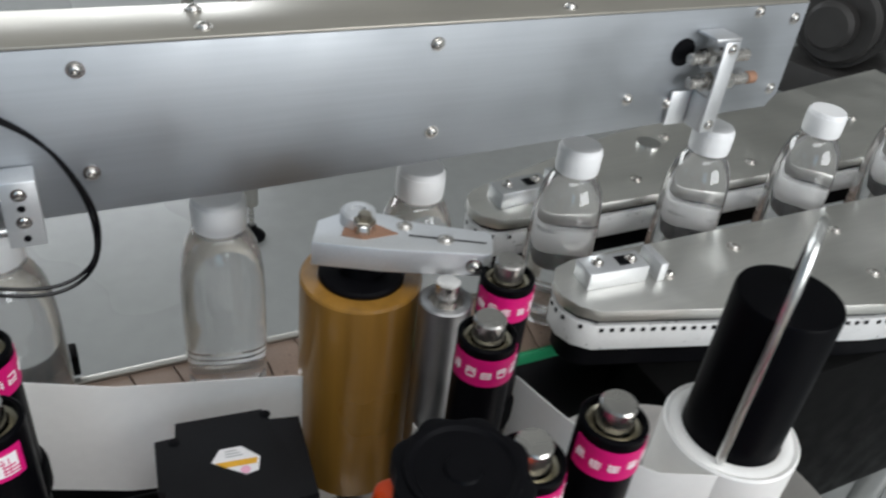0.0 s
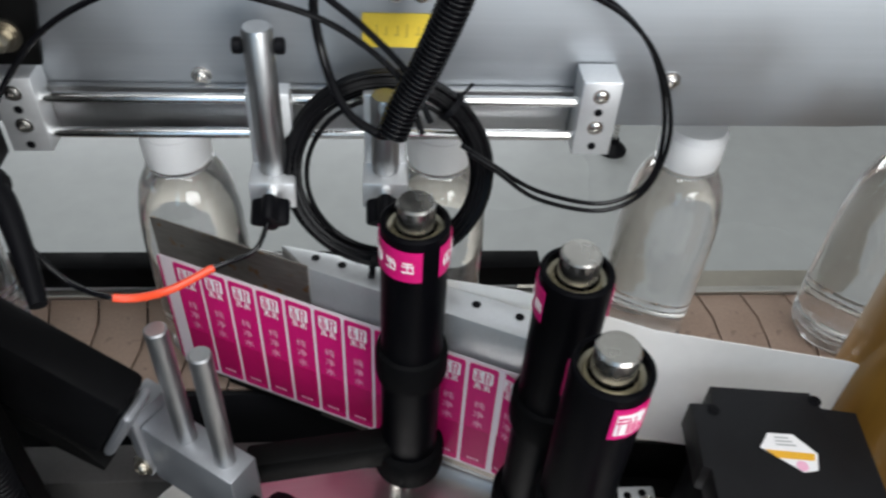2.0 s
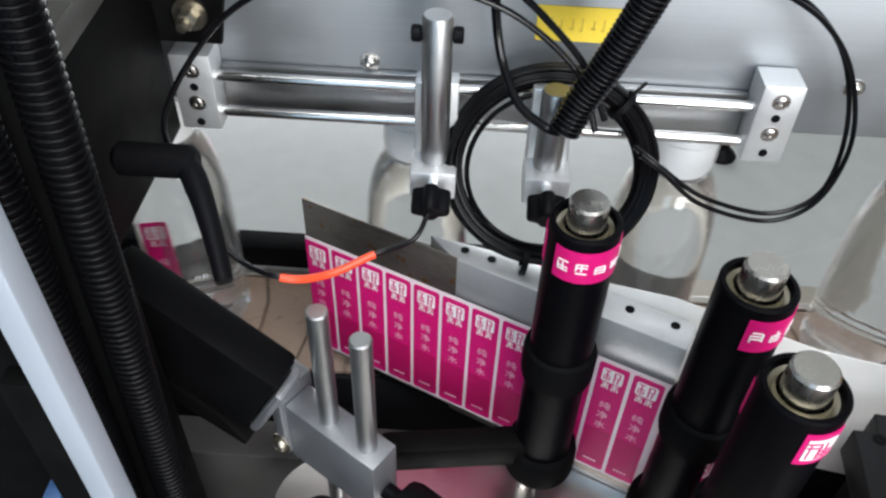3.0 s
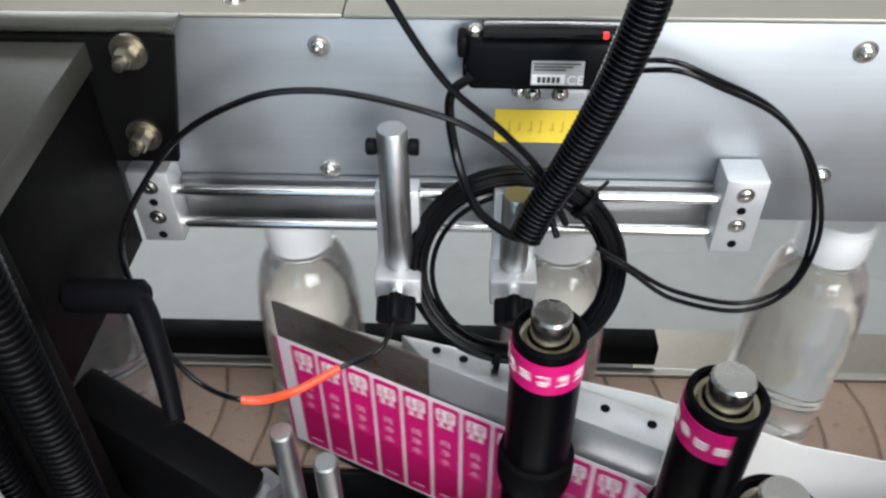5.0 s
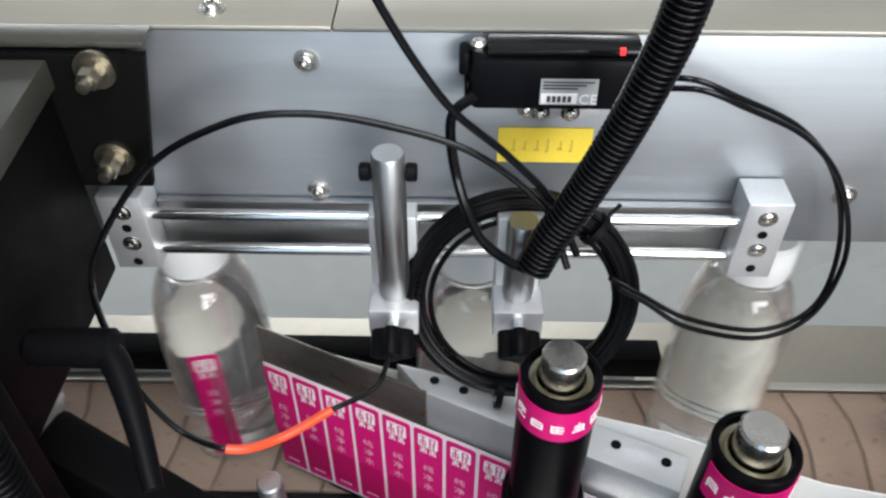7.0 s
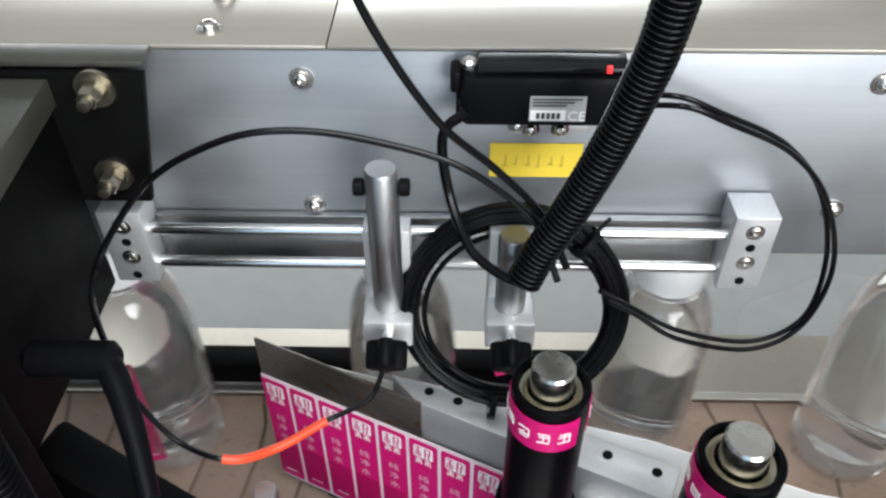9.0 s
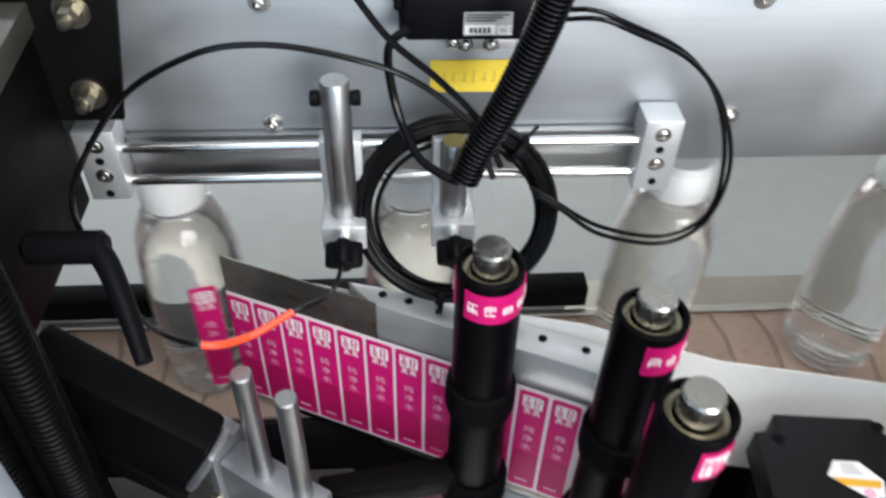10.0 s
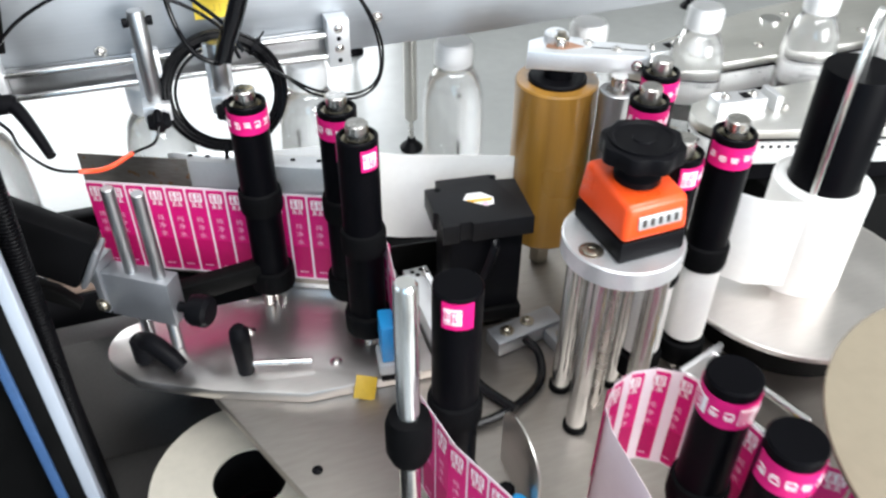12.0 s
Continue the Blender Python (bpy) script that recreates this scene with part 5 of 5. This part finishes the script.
def cables():
    def cable(name, pts, r, label, material="black_gloss"):
        bm = B()
        sweep(bm, smooth_path(pts), r)
        return solid(name, bm, M[material], label, "cable")
    cable("fibre_cable", [(-0.326, 0.548, 1.05), (-0.353, 0.60, 1.063), (-0.319, 0.62, 1.114), (-0.273, 0.62, 1.144), (-0.234, 0.62, 1.151), (-0.191, 0.62, 1.144), (-0.149, 0.62, 1.128), (-0.113, 0.612, 1.100), (-0.10, 0.60, 1.07)], 0.0019, "thin black fibre cable looped over the rail")
    cable("sensor_cable", [(-0.21, 0.62, 1.25), (-0.192, 0.62, 1.204), (-0.164, 0.62, 1.157), (-0.135, 0.62, 1.129), (-0.11, 0.614, 1.104), (-0.095, 0.605, 1.075)], 0.0021, "thin black sensor cable from above")
    cable("amplifier_cable", [(-0.150, 0.640, 1.150), (-0.162, 0.636, 1.138), (-0.158, 0.630, 1.103), (-0.146, 0.615, 1.078), (-0.128, 0.606, 1.067), (-0.119, 0.601, 1.069), (-0.115, 0.602, 1.080)], 0.0028, "black amplifier cable hanging to the coil")
    fib = [(-0.068, 0.652, 1.153), (-0.045, 0.640, 1.160), (-0.024, 0.635, 1.154), (0.016, 0.64, 1.132), (0.044, 0.64, 1.1), (0.061, 0.638, 1.052), (0.058, 0.632, 1.010), (0.028, 0.625, 0.996), (-0.019, 0.62, 1.010), (-0.055, 0.612, 1.039), (-0.075, 0.605, 1.058)]
    cable("fibre_loop", fib, 0.0016, "black fibre loop tied to the beam screw")
    cable("fibre_loop", [(x + 0.004 * (1 if z > 1.02 else -0.2), y - 0.003, z - 0.004) for x, y, z in fib], 0.0016, "black fibre loop tied to the beam screw")
    tail = [(-0.195, 0.586, 1.012), (-0.203, 0.572, 1.002), (-0.225, 0.556, 1.003), (-0.25, 0.54, 1.000), (-0.272, 0.527, 1.008), (-0.300, 0.535, 1.012), (-0.322, 0.548, 1.030), (-0.326, 0.548, 1.050)]
    cable("fibre_tail", tail, 0.0016, "thin black fibre tail under the holder")
    bm = B()
    sweep(bm, smooth_path(tail)[16:34], 0.0025)
    solid("red_sleeve", bm, M["red"], "short red plastic sleeve on the fibre", "cable sleeve")
    # coil hung on the rail
    t = thing("cable_coil", (-0.122, 0.622, 1.021), "coil of black fibre cable hung on the rail", "cable coil")
    rnd = random.Random(4)
    bm = B()
    for k in range(15):
        r = 0.0575 + 0.0095 * rnd.random()
        ox, oz, oy = 0.003 * rnd.random(), 0.004 * rnd.random(), 0.008 * (rnd.random() - 0.5)
        bm = B()
        sweep(bm, [(ox + r * math.cos(a), oy, oz + r * 0.97 * math.sin(a)) for a in [2 * math.pi * i / 56 for i in range(57)]], 0.0021, 8)
        part("winding", bm, M["hose"], t, m=pose(0, 0, 0, -20))
    bm = B()
    sweep(bm, [(0.054 * math.cos(a) + 0.003, 0, 0.052 * math.sin(a)) for a in [2 * math.pi * i / 48 for i in range(30, 79)]], 0.0017, 8)
    part("loose_turn", bm, M["hose"], t, m=pose(0, 0, 0, -20))
    for a in (48, 262):
        bm = B()
        lathe(bm, [(0.0085, -0.002), (0.0105, -0.002), (0.0105, 0.002), (0.0085, 0.002), (0.0085, -0.002)], 14, closed=False)
        box(bm, 0.010, 0.020, -0.0008, 0.0008, -0.001, 0.001)
        part("tie", bm, M["black"], t, "black cable tie", pose(0, 0, 0, -20) @ pose(0.0625 * math.cos(radians(a)), 0, 0.0625 * math.sin(radians(a)), 0, -a, 0))
    # corrugated conduit
    t = thing("conduit", (0, 0, 0), "black corrugated cable conduit hanging from above", "conduit")
    path = smooth_path([(-0.118, 0.600, 1.070), (-0.111, 0.602, 1.088), (-0.100, 0.602, 1.112), (-0.086, 0.600, 1.151), (-0.077, 0.597, 1.185), (-0.071, 0.592, 1.22), (-0.070, 0.585, 1.27), (-0.082, 0.58, 1.35), (-0.12, 0.59, 1.42), (-0.2, 0.62, 1.43)], 72)
    corrugate(t, path, 0.0072, 0.0098, 0.0032, 0.27)


cables()

# ---- column, bracket and arm at the outfeed ----


def outfeed():
    t = thing("machine_column", (0, 0, 0), "black powder-coated column with a bolted bracket", "column")
    bm = B()
    box(bm, -0.52, -0.345, 0.464, 0.50, 0.0, 1.46, 0.004)
    part("post", bm, M["black_metal"], t)
    bm = B()
    prism(bm, [(-0.60, 1.030), (-0.372, 1.030), (-0.372, 1.090), (-0.325, 1.090), (-0.310, 1.170), (-0.60, 1.170)], 0.0, 0.006, 0.001, pose(0, PLATE_Y - 0.020, 0, 90))
    part("bracket_face", bm, M["black_metal"], t)
    bm = B()
    box(bm, -0.60, -0.312, 0.645, 0.6635, 1.1705, 1.174, 0.001)
    part("bracket_top", bm, M["olive"], t, "olive-grey bracket flange")
    bm = B()
    prism(bm, [(-0.56, 0.5005), (-0.350, 0.5005), (-0.358, 0.6385), (-0.56, 0.6385)], 1.152, 1.168, 0.001)
    part("gusset", bm, M["olive"], t, "olive-grey painted gusset")
    bm = B()
    box(bm, -0.56, -0.361, 0.5005, 0.6385, 1.028, 1.1515, 0.002)
    part("side_box", bm, M["black_metal"], t)
    for x, z in ((-0.335, 1.163), (-0.340, 1.110)):
        hex_bolt(t, (x, PLATE_Y - 0.026, z), 0.0051, turn=FACE_Y)
    for x, y in ((-0.3315, 0.460), (-0.356, 0.449)):
        c = thing("column_conduit", (0, 0, 0), "black corrugated conduit running up the column", "conduit", "column conduits")
        corrugate(c, [Vector((x - 0.0050 + 0.035 * (0.012 * k - 0.45), y, 0.60 + 0.012 * k)) for k in range(71)], 0.0092, 0.0107, 0.0042, 0.83, "hose")
    p = thing("profile_bar", (-0.3475, 0.418, 0), "pale aluminium profile with a blue film strip", "profile")
    bm = B()
    box(bm, -0.0068, 0.0068, -0.008, 0.008, 0.0, 1.2, 0.002)
    part("profile", bm, M["profile"], p)
    bm = B()
    box(bm, -0.034, -0.024, -0.008, 0.008, 0.0, 0.955, 0.002)
    part("blue_film", bm, M["bluebar"], p, "blue film strip")
    bm = B()
    box(bm, -0.0238, -0.0070, -0.006, 0.006, 0.0, 1.05, 0.001)
    part("web", bm, M["black_metal"], p, "dark inner web of the profile")
    h = thing("ratchet_handle", (-0.301, 0.525, 1.090), "black adjustable ratchet handle", "handle")
    bm = B()
    cyl(bm, 0.0088, -0.048, -0.006, 24, 0.003)
    part("hub", bm, M["black"], h, m=pose(0, 0, 0, 0, 90, 0))
    bm = B()
    sweep(bm, smooth_path([(-0.014, 0, 0.0), (-0.006, -0.008, -0.004), (0.006, -0.030, -0.018), (0.016, -0.052, -0.030)], 4), lambda s: 0.0068 - 0.035 * s, 12)
    part("lever", bm, M["black"], h)
    a = thing("wiper_arm", (-0.328, 0.53, 0.919), "black rubber-faced wiper arm with a grey end plate", "arm")
    bm = B()
    box(bm, -0.085, 0.040, -0.015, 0.015, -0.026, 0.044, 0.005)
    part("pad", bm, M["rubber"], a, m=pose(0, 0, 0, 0, 28, -18))
    bm = B()
    box(bm, 0.0405, 0.048, -0.014, 0.014, -0.024, 0.034, 0.004)
    part("end_plate", bm, M["shaded_anod"], a, m=pose(0, 0, 0, 0, 28, -18))
    bm = B()
    prism(bm, [(-0.07, -0.046), (0.020, -0.046), (0.048, -0.056), (0.048, -0.062), (-0.07, -0.070)], -0.007, 0.007, 0.0015, pose(0, 0, 0, 90))
    part("lower_arm", bm, M["black_metal"], a, m=pose(0, 0, 0, 0, 28, -18))
    bm = B()
    cyl(bm, 0.012, -0.16, -0.005, 20)
    part("hanger", bm, M["black_metal"], a, m=pose(-0.04, 0, 0, 0, 90, 10))


outfeed()

# ---- bottles and chain (they move) ----
STEP, SPEED, PHASE = 0.195, 0.325, -0.016
FIRST_BOTTLE, LAST_BOTTLE = -3, 26


# bottles that stand a little off the even spacing, in metres
UNEVEN = {1: -0.009, 13: 0.010, 14: 0.016, 15: 0.012, 17: 0.014, 18: 0.010, 19: 0.008, 23: -0.010}


def bottle_x(k):
    """Where bottle k stands at the start."""
    return PHASE + STEP * k + UNEVEN.get(k, 0.0)


def make_bottle():
    t = thing("water_bottle", (0, LINE_Y, BELT_Z), "clear round-shouldered water bottle with a white cap", "bottle", "bottles on the line")
    out = [(0.0, 0.006), (0.020, 0.004), (0.029, 0.0), (0.0355, 0.002), (0.0385, 0.007), (0.0396, 0.012), (0.0382, 0.0155), (0.0400, 0.019), (0.0384, 0.0225), (0.0402, 0.026), (0.0390, 0.030), (0.0405, 0.034), (0.0408, 0.06), (0.0408, 0.120),
           (0.0404, 0.140), (0.0392, 0.156), (0.0368, 0.171), (0.0335, 0.183), (0.0290, 0.192), (0.0245, 0.1975), (0.0218, 0.2000), (0.0250, 0.2010), (0.0250, 0.2025), (0.0205, 0.204), (0.0205, 0.216)]
    b = bmesh.new()
    rings = []
    seg = 40
    for r, z in out:
        rings.append([b.verts.new((0, 0, z))] if r < 1e-6 else [b.verts.new((r * math.cos(2 * math.pi * k / seg), r * math.sin(2 * math.pi * k / seg), z)) for k in range(seg)])
    for p, q in zip(rings, rings[1:]):
        for k in range(seg):
            j = (k + 1) % seg
            if len(p) == 1:
                b.faces.new((p[0], q[j], q[k]))
            else:
                b.faces.new((p[k], p[j], q[j], q[k]))
    b.faces.new(rings[-1])
    bmesh.ops.recalc_face_normals(b, faces=b.faces)
    part("body", b, M["pet"], t, "clear bottle body filled with water")
    bm = B()
    lathe(bm, [(0.0210, 0.2045), (0.0242, 0.2045), (0.0246, 0.207), (0.0241, 0.233), (0.0222, 0.2365), (0, 0.237)], 48)
    n = 96
    prism(bm, [((0.0248 + 0.0003 * (k % 2)) * math.cos(2 * math.pi * k / n), (0.0248 + 0.0003 * (k % 2)) * math.sin(2 * math.pi * k / n)) for k in range(n)], 0.2085, 0.2315, 0.0003)
    part("cap", bm, M["cap"], t, "white screw cap")
    return t


BOTTLES = [make_bottle()]
BOTTLES += [copy_thing(BOTTLES[0], pose(0, LINE_Y, BELT_Z)) for k in range(FIRST_BOTTLE + 1, LAST_BOTTLE + 1)]


def make_chain():
    t = thing("conveyor_chain", (0, LINE_Y, BELT_Z), "brown plastic slat chain of the conveyor", "conveyor chain")
    pitch = 0.045
    bm = B()
    prism(bm, [(0.0008, -0.0605), (pitch - 0.001, -0.0605), (pitch + 0.006, -0.016), (pitch + 0.006, 0.016), (pitch - 0.001, 0.046), (0.0008, 0.046), (0.008, 0.016), (0.008, -0.016)], -0.006, -0.0004, 0.0006)
    me = mesh_of("slat", bm, M["chain"])
    for k in range(142):
        ob = new("slat", me)
        ob.parent = t
        ob.matrix_basis = pose(-1.05 + k * pitch, 0, 0)
    bm = B()
    box(bm, -1.05, 5.35, -0.02, 0.02, -0.0135, -0.0065)
    part("links", bm, M["black"], t)
    return t


CHAIN = make_chain()

# ---- movement ----
PERIOD = STEP / SPEED
TOUCH_X = -0.302          # a bottle's place when its label has come over
N_SLOTS = 58


def label_pose(slot):
    p, d = on_web(FIRST + PITCH * slot)
    q = p + Vector((d.y, -d.x)) * 0.0004
    return pose(q.x, q.y, LABEL_TOP, 0, 0, math.degrees(math.atan2(d.y, d.x)))


def on_bottle(x):
    """The label's place on the front of a bottle that stands at x."""
    a = radians(-78)
    return pose(x + 0.0413 * math.cos(a), LINE_Y + 0.0413 * math.sin(a), LABEL_TOP, 0, 0, 12)


def motions():
    for i, k in enumerate(range(FIRST_BOTTLE, LAST_BOTTLE + 1)):
        x0 = bottle_x(k)
        walk(BOTTLES[i], [(t, pose(x0 - SPEED * t, LINE_Y, BELT_Z, 0, 0, 37 * k % 360)) for t in (0, 4, 8, 12)])
    walk(CHAIN, [(t, pose(-SPEED * t, LINE_Y, BELT_Z)) for t in (0, 4, 8, 12)])
    # bottle k takes its label at touch(k); the web then steps on by one label
    touch = {k: (bottle_x(k) - TOUCH_X) / SPEED for k in range(FIRST_BOTTLE, LAST_BOTTLE + 1)}
    run = 0.14
    first_k = min(k for k in touch if touch[k] > run)
    steps = [k for k in sorted(touch) if run < touch[k] < 12.0]
    labels = [FIRST_LABEL] + [copy_thing(FIRST_LABEL, pose(0, 0, 0)) for j in range(N_SLOTS + len(steps) - 1)]
    for j, lab in enumerate(labels):
        slot = j
        rows = [(0.0, label_pose(slot))]
        for k in steps:
            t1 = touch[k]
            if slot < 0:
                break
            rows.append((round(t1 - run, 3), label_pose(slot)))
            slot -= 1
            if slot >= 0:
                rows.append((round(t1, 3), label_pose(slot)))
            else:
                x0 = bottle_x(k)
                rows.append((round(t1, 3), on_bottle(x0 - SPEED * t1)))
                if t1 + 0.1 < 12:
                    rows.append((round(t1 + 0.1, 3), on_bottle(x0 - SPEED * (t1 + 0.1))))
                rows.append((12.0, on_bottle(x0 - SPEED * 12.0)))
        if rows[-1][0] < 11.97:
            rows.append((12.0, label_pose(slot)))
        walk(lab, rows)
    # labels already on bottles that have passed
    for k in range(FIRST_BOTTLE, first_k):
        lab = copy_thing(FIRST_LABEL, pose(0, 0, 0))
        lab.animation_data_clear()
        x0 = bottle_x(k)
        walk(lab, [(t, on_bottle(x0 - SPEED * t)) for t in (0, 4, 8, 12)])
    # rollers turn with each step of the web
    for key in ("a", "b", "h"):
        ob = ROLLERS[key]
        loc = tuple(ob.location)
        turn = 0.0
        rows = [(0.0, pose(*loc))]
        for k in steps:
            rows.append((round(touch[k] - run, 3), pose(*loc, 0, 0, turn)))
            turn -= 60.0
            rows.append((round(touch[k], 3), pose(*loc, 0, 0, turn)))
        if rows[-1][0] < 11.97:
            rows.append((12.0, pose(*loc, 0, 0, turn)))
        walk(ob, rows)


motions()
